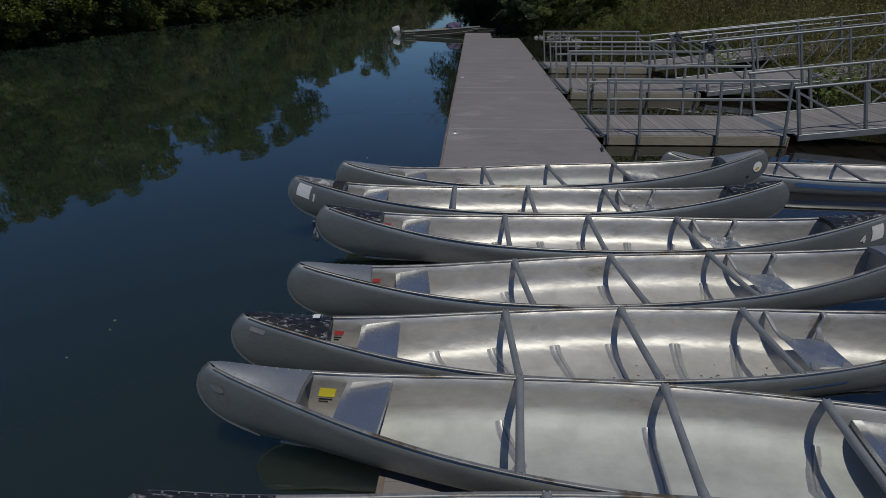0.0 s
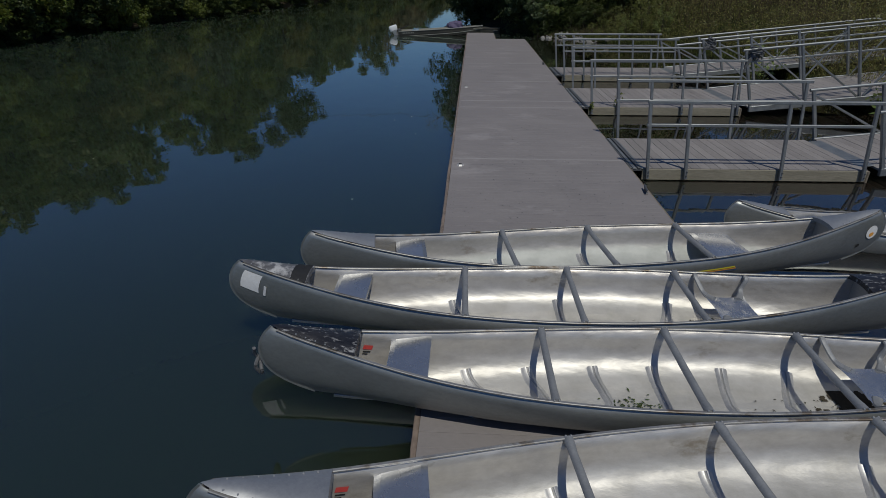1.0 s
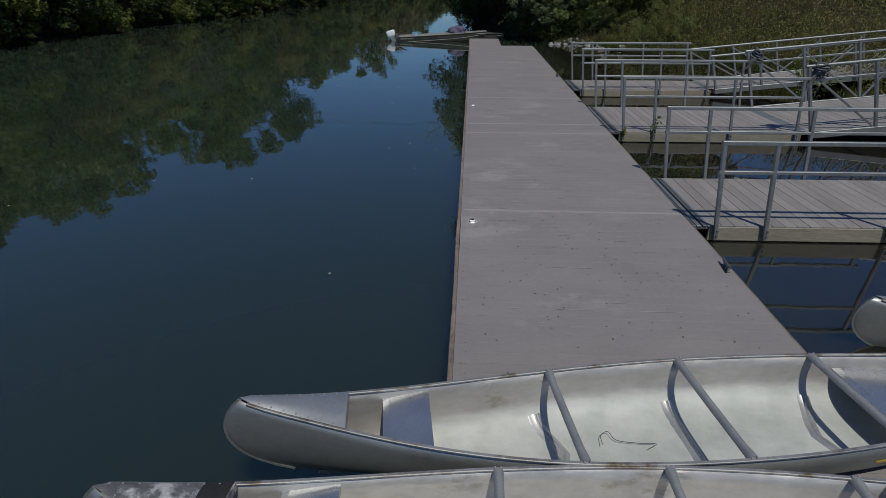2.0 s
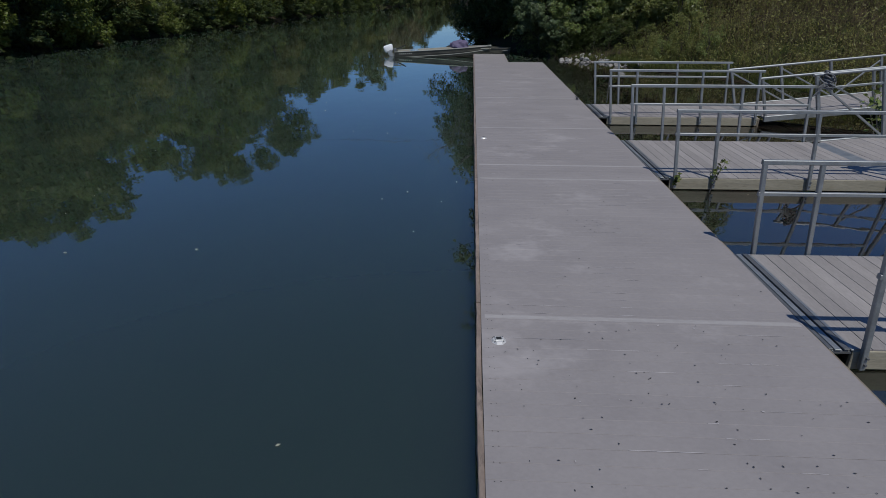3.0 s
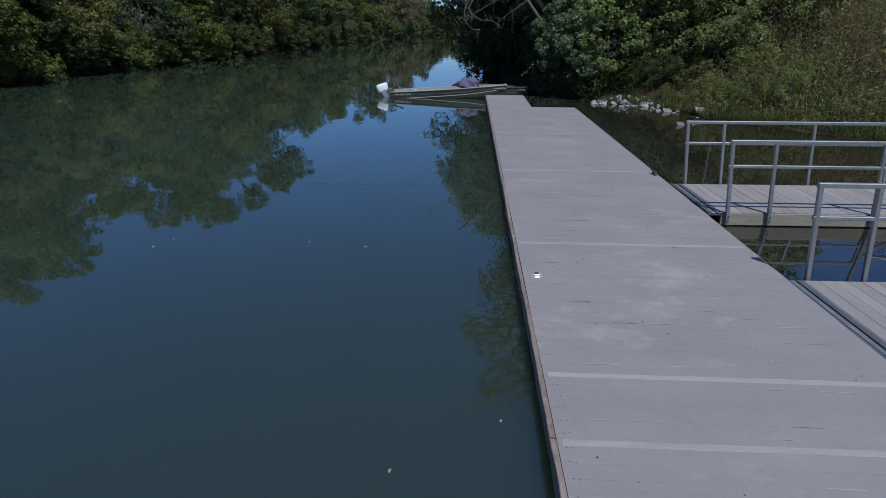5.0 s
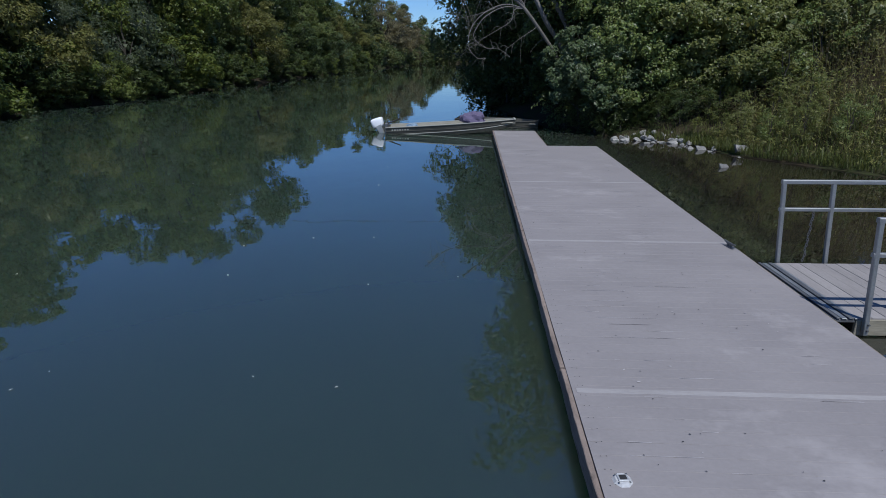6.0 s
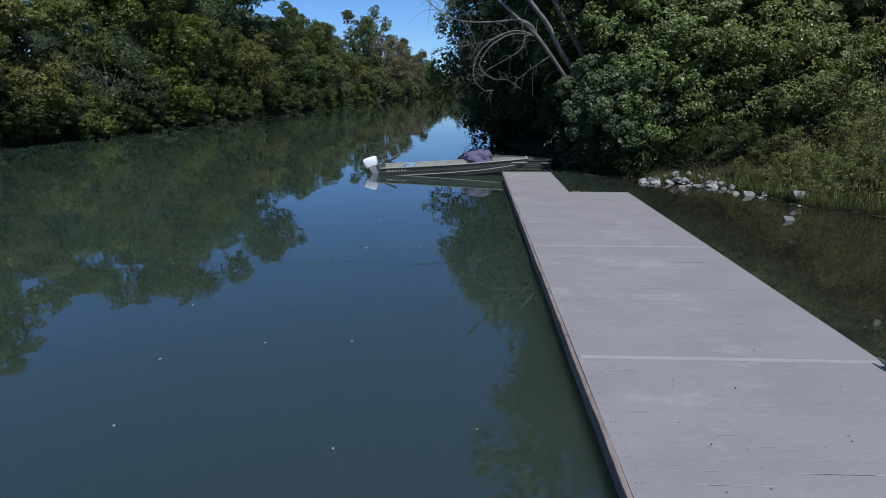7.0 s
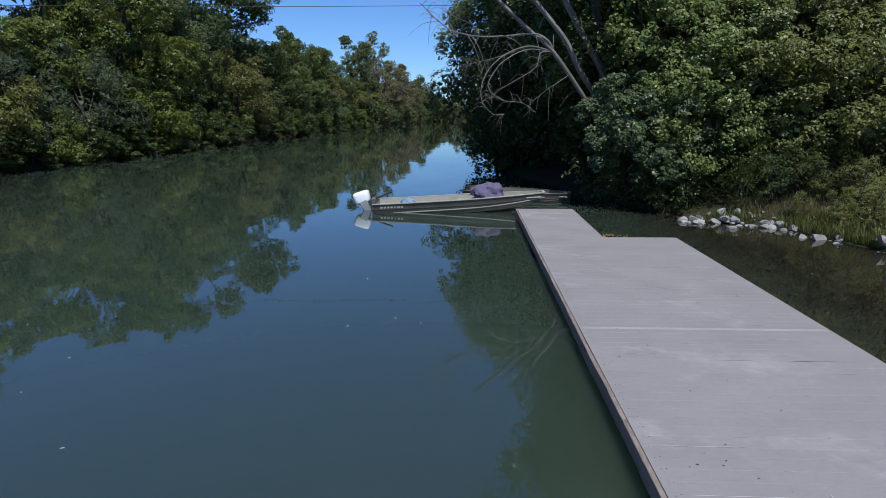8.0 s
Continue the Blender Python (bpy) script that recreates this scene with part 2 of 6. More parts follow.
COWL = material("silver_white_cowl", (0.72, 0.73, 0.74), (0.8, 0.81, 0.82), rough=(0.18, 0.3), scale=4, bump=0.0)
PURPLE = material("faded_purple_fabric", (0.065, 0.055, 0.10), (0.125, 0.105, 0.18), rough=(0.85, 0.95), scale=9, fine=60, bump=0.4)
CABLE = material("dark_cable", (0.03, 0.03, 0.03), (0.05, 0.05, 0.05), rough=(0.5, 0.7), bump=0.0)
# pale tone of painted plank-edge highlights, scrapes and dried flecks
PALE_GLINT_MARK = material("pale_glints_and_marks", (0.31, 0.29, 0.29), (0.42, 0.40, 0.40), rough=(0.6, 0.8), scale=8, fine=50, bump=0.0)
STUD_GREY = material("cloudy_clear_plastic", (0.34, 0.34, 0.34), (0.5, 0.5, 0.5), rough=(0.25, 0.4), scale=14, bump=0.02)
GLASS_STUD = material("scuffed_clear_lens", (0.30, 0.31, 0.32), (0.42, 0.43, 0.44), rough=(0.3, 0.45), metal=0.2, scale=20, bump=0.02)
LEAF_MID = leaf_material("green_leaves", (0.060, 0.086, 0.020), (0.104, 0.130, 0.034), island=0.45)
LEAF_FAR = leaf_material("dull_green_leaves", (0.068, 0.088, 0.028), (0.105, 0.122, 0.042), island=0.4)
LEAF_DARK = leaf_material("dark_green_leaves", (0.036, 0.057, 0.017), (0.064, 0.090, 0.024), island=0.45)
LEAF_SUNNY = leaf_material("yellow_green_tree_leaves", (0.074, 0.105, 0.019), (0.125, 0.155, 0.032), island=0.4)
LEAF_DOME = leaf_material("olive_tree_leaves", (0.105, 0.115, 0.030), (0.150, 0.155, 0.045), island=0.4)
LEAF_SALLOW = leaf_material("grey_green_sallow_leaves", (0.060, 0.080, 0.042), (0.095, 0.118, 0.066))
LEAF_OLIVE = leaf_material("olive_yellow_leaves", (0.102, 0.126, 0.034), (0.155, 0.174, 0.050), island=0.45, rough=0.42, spec=0.35, through=0.38)
LEAF_GREY = leaf_material("grey_green_willow_leaves", (0.060, 0.092, 0.038), (0.095, 0.13, 0.058), rough=0.4, spec=0.35, through=0.36)
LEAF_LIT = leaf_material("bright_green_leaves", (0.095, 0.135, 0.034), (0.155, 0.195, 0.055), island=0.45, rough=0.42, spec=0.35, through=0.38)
LEAF_BROWN = leaf_material("brownish_leaves", (0.125, 0.115, 0.055), (0.175, 0.155, 0.075))
LEAF_WILLOW = leaf_material("olive_willow_leaves", (0.102, 0.124, 0.036), (0.165, 0.18, 0.058), island=0.4, rough=0.42, spec=0.35, through=0.38)
LEAF_BRIGHT = leaf_material("yellow_green_leaves", (0.24, 0.27, 0.03), (0.36, 0.38, 0.05), island=0.3)
WEED = leaf_material("mixed_weeds", (0.118, 0.136, 0.034), (0.215, 0.205, 0.066), island=0.45)
GRASS = leaf_material("bank_grass", (0.055, 0.078, 0.018), (0.105, 0.12, 0.032), island=0.4)
STRAW = leaf_material("dry_stalks", (0.10, 0.085, 0.045), (0.17, 0.14, 0.075), island=0.35)
LEAF_YELLOW = leaf_material("yellow_fallen_leaves", (0.17, 0.12, 0.03), (0.34, 0.23, 0.05), island=0.3)
LEAF_FALLEN = leaf_material("fallen_leaf", (0.35, 0.33, 0.22), (0.5, 0.46, 0.32), island=0.3)


def water_material():
    m = bpy.data.materials.new("murky_river_water")
    m.use_nodes = True
    nt = m.node_tree
    N, L = nt.nodes, nt.links
    bsdf = N["Principled BSDF"]
    geo = N.new("ShaderNodeNewGeometry")
    tint = N.new("ShaderNodeTexNoise")
    tint.inputs["Scale"].default_value = 0.12
    L.new(geo.outputs["Position"], tint.inputs["Vector"])
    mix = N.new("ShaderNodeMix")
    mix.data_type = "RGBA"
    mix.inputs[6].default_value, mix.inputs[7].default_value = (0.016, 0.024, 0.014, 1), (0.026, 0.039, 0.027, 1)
    # base colour set darker by the canoes, lighter in the open reach
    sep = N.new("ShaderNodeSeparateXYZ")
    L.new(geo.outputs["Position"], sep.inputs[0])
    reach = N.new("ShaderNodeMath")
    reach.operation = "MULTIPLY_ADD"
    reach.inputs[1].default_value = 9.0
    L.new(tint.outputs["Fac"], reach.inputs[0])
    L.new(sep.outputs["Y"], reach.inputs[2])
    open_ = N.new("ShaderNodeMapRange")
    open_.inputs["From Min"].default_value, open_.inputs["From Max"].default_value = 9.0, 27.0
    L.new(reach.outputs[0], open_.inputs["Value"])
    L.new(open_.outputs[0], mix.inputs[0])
    # silt stirred up in the shallows between the dock and the near bank
    silt = N.new("ShaderNodeMapRange")
    silt.inputs["From Min"].default_value, silt.inputs["From Max"].default_value = 1.0, 3.5
    L.new(sep.outputs["X"], silt.inputs["Value"])
    brown = N.new("ShaderNodeMix")
    brown.data_type = "RGBA"
    brown.inputs[7].default_value = (0.016, 0.014, 0.010, 1)
    L.new(silt.outputs[0], brown.inputs[0])
    L.new(mix.outputs[2], brown.inputs[6])
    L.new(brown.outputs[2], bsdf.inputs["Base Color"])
    bsdf.inputs["Roughness"].default_value, bsdf.inputs["IOR"].default_value = 0.012, 1.95
    # light spreads in the murky water, which softens shadows on it
    bsdf.subsurface_method = "BURLEY"
    bsdf.inputs["Subsurface Weight"].default_value = 1.0
    bsdf.inputs["Subsurface Radius"].default_value = (0.5, 0.7, 0.6)
    bsdf.inputs["Subsurface Scale"].default_value = 1.0
    waves = None
    for s, k, st in ((0.9, 0.005, (1, 0.6, 1)), (7.0, 0.004, (1, 0.6, 1))):
        mp = N.new("ShaderNodeMapping")
        mp.inputs["Scale"].default_value = st
        L.new(geo.outputs["Position"], mp.inputs["Vector"])
        n = N.new("ShaderNodeTexNoise")
        n.inputs["Scale"].default_value, n.inputs["Detail"].default_value = s, 2.0
        L.new(mp.outputs["Vector"], n.inputs["Vector"])
        b = N.new("ShaderNodeBump")
        b.inputs["Strength"].default_value, b.inputs["Distance"].default_value = k, 1.0 / s
        L.new(n.outputs["Fac"], b.inputs["Height"])
        if waves:
            L.new(waves.outputs[0], b.inputs["Normal"])
        waves = b
    L.new(waves.outputs[0], bsdf.inputs["Normal"])
    return m


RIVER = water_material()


# ---- mesh helpers ----
def link_mesh(name, me, mat, parent=None, label=""):
    if mat and not me.materials:
        me.materials.append(mat)
    ob = new(name, me)
    if parent:
        ob.parent = parent
    if label:
        tagged(ob, label)
    return ob


def to_mesh(name, bm, smooth=False):
    me = bpy.data.meshes.new(name)
    bmesh.ops.recalc_face_normals(bm, faces=bm.faces)
    bm.to_mesh(me)
    bm.free()
    if smooth:
        me.polygons.foreach_set("use_smooth", [True] * len(me.polygons))
        me.set_sharp_from_angle(angle=radians(38))
    return me


def part(name, bm, mat, parent=None, label="", smooth=False):
    return link_mesh(name, to_mesh(name, bm, smooth), mat, parent, label)


def thing(name, m, label, category, group="", kind=""):
    ob = new(name)
    ob.matrix_world = m
    ob.empty_display_size = 0.2
    return tagged(ob, label, category, group, kind)


def box(bm, centre, size, bevel=0.0, turn=None):
    m = Matrix.Translation(centre) @ (turn or Matrix()) @ Matrix.Diagonal((*size, 1))
    made = bmesh.ops.create_cube(bm, size=1.0, matrix=m)
    if bevel:
        edges = list({e for v in made["verts"] for e in v.link_edges})
        bmesh.ops.bevel(bm, geom=edges, offset=bevel, segments=1, affect="EDGES")
    return bm


def boxes(*items):
    bm = bmesh.new()
    for it in items:
        box(bm, *it)
    return bm


def sweep(bm, pts, profile, up=(0, 0, 1), sizes=None, close=True):
    """A profile of (side, up) pairs drawn along a line of points."""
    pts = [Vector(p) for p in pts]
    rings = []
    for i, p in enumerate(pts):
        t = (pts[min(i + 1, len(pts) - 1)] - pts[max(i - 1, 0)]).normalized()
        ref = Vector(up)
        if abs(t.dot(ref)) > 0.97:
            ref = Vector((0, 1, 0))
        side = t.cross(ref).normalized()
        top = side.cross(t)
        k = sizes[i] if sizes else 1.0
        rings.append([bm.verts.new(p + side * (a * k) + top * (b * k)) for a, b in profile])
    n = len(profile)
    for r, s in zip(rings, rings[1:]):
        for j in range(n):
            bm.faces.new((r[j], r[(j + 1) % n], s[(j + 1) % n], s[j]))
    if close:
        bm.faces.new(rings[0][::-1])
        bm.faces.new(rings[-1])
    return bm


def circle(n, r=1.0, squash=1.0):
    return [(r * math.cos(2 * math.pi * i / n), r * squash * math.sin(2 * math.pi * i / n)) for i in range(n)]


def square(a, b=None):
    b = b or a
    c = min(a, b) * 0.12
    return [(-a / 2 + c, -b / 2), (a / 2 - c, -b / 2), (a / 2, -b / 2 + c), (a / 2, b / 2 - c), (a / 2 - c, b / 2), (-a / 2 + c, b / 2), (-a / 2, b / 2 - c), (-a / 2, -b / 2 + c)]


def bar(a, b, w, h=None):
    return sweep(bmesh.new(), [a, b], square(w, h))


def curve_points(ctrl, n=10):
    """A smooth line through control points (Catmull-Rom)."""
    c = [Vector(p) for p in ctrl]
    c = [2 * c[0] - c[1]] + c + [2 * c[-1] - c[-2]]
    out = []
    for i in range(1, len(c) - 2):
        for k in range(n):
            t = k / n
            p0, p1, p2, p3 = c[i - 1:i + 3]
            out.append(0.5 * (2 * p1 + (p2 - p0) * t + (2 * p0 - 5 * p1 + 4 * p2 - p3) * t * t + (3 * p1 - p0 - 3 * p2 + p3) * t ** 3))
    out.append(c[-2])
    return out


def np_mesh(name, verts, faces):
    me = bpy.data.meshes.new(name)
    k = faces.shape[1]
    me.vertices.add(len(verts))
    me.vertices.foreach_set("co", np.ascontiguousarray(verts, dtype=np.float32).ravel())
    me.loops.add(faces.size)
    me.loops.foreach_set("vertex_index", faces.ravel().astype(np.int32))
    me.polygons.add(len(faces))
    me.polygons.foreach_set("loop_start", np.arange(0, faces.size, k, dtype=np.int32))
    me.update(calc_edges=True)
    return me

# ---- ground and water ----
SHORE_R = [(-60, 8.3), (12, 8.3), (19.6, 8.8), (23.5, 9.0), (26.0, 7.6), (28.2, 5.75), (29.4, 5.3), (30.5, 4.9), (31.1, 3.5), (32, 3.0), (35, 2.0), (38, 1.0), (41, 0.1), (45, -0.5), (48, 0.5), (54, 2.2), (60, 3.0), (90, 5.0), (130, 3.0), (160, -3.0), (178, -10.0), (400, -12.0)]
SHORE_L = [(-60, -21.0), (38, -21.0), (44, -20.2), (56, -20.0), (70, -19.6), (85, -18.6), (110, -17.5), (130, -15.5), (150, -13.0), (175, -12.0), (400, -12.0)]


def shore(table, y):
    return float(np.interp(y, [a for a, _ in table], [b for _, b in table]))


def ground_z(x, y):
    """Height of the ground: a river bed with banks that rise on both sides."""
    dr, dl = x - shore(SHORE_R, y), shore(SHORE_L, y) - x
    d = max(dr, dl)
    if d < 0:
        return WATER - min(1.4, 0.05 + 0.35 * -d)
    n = 0.12 * noise.noise((x * 0.5, y * 0.5, 0.0)) + 0.3 * noise.noise((x * 0.12, y * 0.12, 3.0))
    steep = 0.42 * min(d, 2.0) + (0.36 if dr > dl else 0.12) * min(max(d - 2.0, 0), 9.0)
    gentle = 0.17 * min(d, 4.2) + 0.42 * min(max(d - 4.2, 0), 8.0)
    q = min(max((27.0 - y) / 4.0, 0.0), 1.0) if dr > dl else 0.0
    rise = steep + (gentle - steep) * q
    return WATER + rise + n * min(1.0, d) * (1.0 - 0.6 * q)


def ground_sheet():
    def steps(edge_values):
        out = []
        for a, b, s in edge_values:
            out += list(np.arange(a, b, s))
        return out
    xs = [-2500, -900, -300, -150] + steps([(-90, -30, 6), (-30, -18, 1.2), (-18, -2, 2.0), (-2, 26, 0.7), (26, 90, 8)]) + [120, 300, 900, 2500]
    ys = [-2500, -700, -200, -60] + steps([(-30, 0, 3), (0, 50, 0.8), (50, 180, 4)]) + [200, 300, 700, 2500]
    verts = np.array([(x, y, ground_z(x, y)) for y in ys for x in xs])
    w = len(xs)
    i, j = np.meshgrid(np.arange(w - 1), np.arange(len(ys) - 1))
    a = (j * w + i).ravel()
    me = np_mesh("ground", verts, np.stack([a, a + 1, a + w + 1, a + w], 1))
    me.polygons.foreach_set("use_smooth", [True] * len(me.polygons))
    return tagged(link_mesh("ground", me, SOIL), "dark soil banks falling to a muddy river bed", "ground", kind="structure")


ground_sheet()
bm = bmesh.new()
vs = [bm.verts.new(p) for p in ((-60, -60, WATER), (60, -60, WATER), (60, 260, WATER), (-60, 260, WATER))]
bm.faces.new(vs)
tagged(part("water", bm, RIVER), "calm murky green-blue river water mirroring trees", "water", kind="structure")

# ---- the long floating dock ----
DOCK_L, DOCK_R, DOCK_END, DOCK_TIP = -0.42, 2.17, 28.55, 31.55
TIP_R = 0.86


def dock():
    d = thing("dock", pose(0, 0, 0), "long floating dock of grey composite planks with timber edge", "dock", kind="structure")
    # frame and floats under the deck
    part("frame", boxes(((0.87, 12.0, DOCK - 0.12), (DOCK_R - DOCK_L - 0.30, 33.0, 0.16)), ((0.22, 30.0, DOCK - 0.12), (1.2, 3.0, 0.16))), STEEL_DARK, d)
    for y in np.arange(-3.0, 30.5, 2.6):
        part("float", boxes(((0.87 if y < 27.5 else 0.22, y + 0.7, 0.14), (1.9 if y < 27.5 else 0.8, 1.5, 0.30), 0.04)), BLACK, d)
    # timber along the water edge, in lengths
    for k in range(10):
        y0 = -4.0 + 3.57 * k
        y1 = min(y0 + 3.555, DOCK_TIP)
        bm = sweep(bmesh.new(), [(DOCK_L - 0.020, y0 + (y1 - y0) * i / 40, DOCK - 0.072) for i in range(41)], square(0.038, 0.135))
        for v in bm.verts:
            p = v.co.copy()
            v.co.x += 0.008 * noise.noise((p.y * 0.7, 1.0, k)) + 0.007 * noise.noise((p.y * 6.0, p.z * 9, k)) * (p.x < DOCK_L - 0.02)
            v.co.z += 0.006 * noise.noise((p.y * 0.9, 4.0, k)) + 0.012 * noise.noise((p.y * 4.0, p.x * 8, k + 9.0)) * (p.z < DOCK - 0.08)
        part("edge_board", bm, TIMBER_EDGE, d)
    for k in range(9):
        y0 = -4.0 + 3.57 * k
        y1 = min(y0 + 3.555, DOCK_END)
        part("edge_board", boxes(((DOCK_R + 0.018, (y0 + y1) / 2, DOCK - 0.09), (0.032, y1 - y0, 0.15), 0.005)), TIMBER, d)
    part("edge_board", boxes((((DOCK_R + TIP_R) / 2, DOCK_END + 0.018, DOCK - 0.09), (DOCK_R - TIP_R, 0.032, 0.15), 0.005)), TIMBER, d)
    part("edge_board", boxes(((TIP_R + 0.018, (DOCK_TIP + DOCK_END) / 2 + 0.03, DOCK - 0.09), (0.032, DOCK_TIP - DOCK_END - 0.04, 0.15), 0.005)), TIMBER, d)
    part("edge_board", boxes((((DOCK_L + TIP_R) / 2, DOCK_TIP + 0.018, DOCK - 0.09), (TIP_R - DOCK_L, 0.032, 0.15), 0.005)), TIMBER, d)
    # screw heads in a row along the water edge
    bm = bmesh.new()
    y = 6.2
    while y < 31:
        for dx in (0.05, 0.085):
            bmesh.ops.create_circle(bm, cap_ends=True, segments=6, radius=0.004, matrix=pose(DOCK_L + dx, y + rng.uniform(-0.01, 0.01), DOCK + 0.0015))
        y += 0.126
    tagged(part("screws", bm, BLACK, d), kind="stuff")
    # bright wear bars where the sections meet
    for y in (10.04, 13.80, 14.50, 17.10, 20.55, 24.1):
        part("seam_strip", boxes((((DOCK_L + DOCK_R) / 2, y, DOCK - 0.001), (DOCK_R - DOCK_L - 0.06, 0.056, 0.006))), SEAM, d)
    return d


the_dock = dock()


def dock_stud(x, y):
    t = thing("dock_light", pose(x, y, DOCK, 0, 0, 6), "small square clear solar stud screwed to the dock", "dock light", "dock lights")
    bm = bmesh.new()
    bmesh.ops.create_cone(bm, cap_ends=True, segments=8, radius1=0.060, radius2=0.045, depth=0.016, matrix=pose(0, 0, 0.008, 0, 0, 22.5))
    part("base", bm, STUD_GREY, t)
    part("lens", boxes(((0, 0, 0.019), (0.062, 0.052, 0.010), 0.003)), GLASS_STUD, t, "clear square lens")
    part("solar_cell", boxes(((0, 0, 0.0255), (0.040, 0.034, 0.003))), BLACK, t)
    for k in range(4):
        a = math.pi / 4 + k * math.pi / 2
        part("screw", boxes(((0.046 * math.cos(a), 0.046 * math.sin(a), 0.0165), (0.010, 0.010, 0.004), 0.001)), STEEL_DARK, t)


for y in (9.69, 16.2):
    dock_stud(-0.29, y)


# ---- finger piers with rails, and the ramps to the bank ----
def rail_line(parent, y, x0, x1, posts, z_top, z_mid, z_foot, lean):
    """Square tube posts bolted to the edge timber, a top rail and a middle rail."""
    for x in posts:
        part("post", bar((x + lean, y, z_foot), (x, y, z_top - 0.02), 0.043), GALV, parent)
        for dz in (0.05, 0.11):
            bm = bmesh.new()
            bmesh.ops.create_cone(bm, cap_ends=True, segments=6, radius1=0.013, radius2=0.010, depth=0.014, matrix=pose(x + lean, y - 0.03, z_foot + dz, 90))
            part("bolt", bm, STEEL_DARK, parent)
    part("top_rail", bar((x0 - 0.03, y, z_top), (x1 + 0.04, y, z_top), 0.046), GALV, parent)
    part("mid_rail", bar((x0, y, z_mid), (x1 - 0.02, y, z_mid), 0.039), GALV, parent)


def finger(y0, width, label, dx=0.0):
    """A finger pier: x runs out from the dock, y across."""
    t = thing("finger_pier", pose(2.38 + dx, y0 + 0.04, 0, 0, 0, 0.9), label, "pier", "finger piers")
    L_, top = 3.22, 0.405
    part("frame", boxes(((L_ / 2, width / 2, top - 0.10), (L_ - 0.1, width - 0.14, 0.12))), STEEL_DARK, t)
    for x in (0.7, 2.4):
        part("float", boxes(((x, width / 2, 0.13), (1.2, width - 0.3, 0.24), 0.04)), BLACK, t)
    for y, s in ((0.02, 1), (width - 0.02, 1)):
        bm = boxes(((L_ / 2, y, top - 0.085), (L_, 0.04, 0.165), 0.006))
        part("edge_board", bm, TIMBER_PALE, t)
    part("edge_board", boxes(((L_ + 0.02, width / 2, top - 0.105), (0.036, width, 0.19), 0.006)), TIMBER, t)
    # hinge plates towards the dock
    for k, (x, w) in enumerate(((-0.17, 0.035), (-0.115, 0.05), (-0.05, 0.045), (-0.005, 0.03))):
        part("hinge_strip", boxes(((x, width / 2, top + 0.008 - 0.004 * (k % 2)), (w, width - 0.004, 0.014), 0.003)), GALV if k % 2 else STEEL_DARK, t)
    part("joint_flap", boxes(((-0.10, width / 2, top - 0.022), (0.19, width - 0.02, 0.03), 0.004)), STEEL_DARK, t, "black flap under the hinge")
    # rails on both long sides
    for y in (-0.035, width + 0.035):
        rail_line(t, y, -0.05, 3.08, (-0.05, 0.50, 1.86, 3.03), 1.375, 1.055, 0.27, 0.12)
    return t


def ramp(y0, width, rail_h, label, second_rail):
    """A gangway from beyond the finger's end up to the bank, with truss rails."""
    slope = 5.6
    t = thing("gangway", pose(5.78, y0 + 0.13, 0.40, 0, -slope, 1.5), label, "gangway", "gangways")
    L_, lean = 6.3, 0.19
    for y in (0.0, width):
        part("side_channel", boxes(((L_ / 2, y, -0.02), (L_, 0.06, 0.12), 0.008)), GALV, t)
    for x in np.arange(0.3, L_, 0.9):
        part("cross_beam", boxes(((x, width / 2, -0.05), (0.07, width - 0.08, 0.06))), STEEL_DARK, t)
    part("hinge_plate", boxes(((-0.13, width / 2, 0.028), (0.34, width - 0.3, 0.008), 0.002)), GALV, t, "thin steel plate bridging to the pier")
    for y in (0.0, width):
        xs = [0.03 + 1.12 * k for k in range(6)]
        for k, x in enumerate(xs):
            part("post", bar((x + 0.02, y, -0.07), (x - lean * rail_h, y, rail_h - 0.02), 0.052), GALV, t)
            if k < 5:
                a, b = x - lean * rail_h * 0.9, xs[k + 1]
                ends = ((a + 0.02, y, rail_h * 0.90), (b - 0.06, y, 0.05)) if k < 2 else ((x + 0.06, y, 0.05), (b - lean * rail_h * 0.9, y, rail_h * 0.90))
                part("diagonal", bar(*ends, 0.034), GALV, t)
        part("top_rail", sweep(bmesh.new(), [(-lean * rail_h - 0.03, y, rail_h), (L_ - 0.1 - lean * rail_h, y, rail_h)], circle(10, 0.027)), GALV, t, "", True)
        if second_rail:
            low = rail_h - 0.235
            part("mid_rail", bar((-lean * low, y, low), (L_ - 0.1 - lean * low, y, low), 0.036), GALV, t)
        e = L_ - 0.1 - lean * rail_h
        end = curve_points([(e, y, rail_h), (e + 0.18, y, rail_h - 0.03), (e + 0.25, y, rail_h - 0.16), (e + 0.2, y, rail_h - 0.32)], 5)
        part("end_loop", sweep(bmesh.new(), end, circle(8, 0.024)), GALV, t, "", True)
    return t


FINGERS = [(9.69, 1.69, 0.86), (13.99, 2.24, 1.20), (18.38, 1.46, 0.84)]
fingers, ramps = [], []
for y0, width, rail_h in FINGERS:
    fingers.append(finger(y0, width, "floating finger pier with weathered planks and galvanised pipe rails", 0.05 if y0 > 18 else 0.0))
    ramps.append(ramp(y0, width, rail_h, "galvanised truss gangway with plank floor rising to the bank", width > 2))


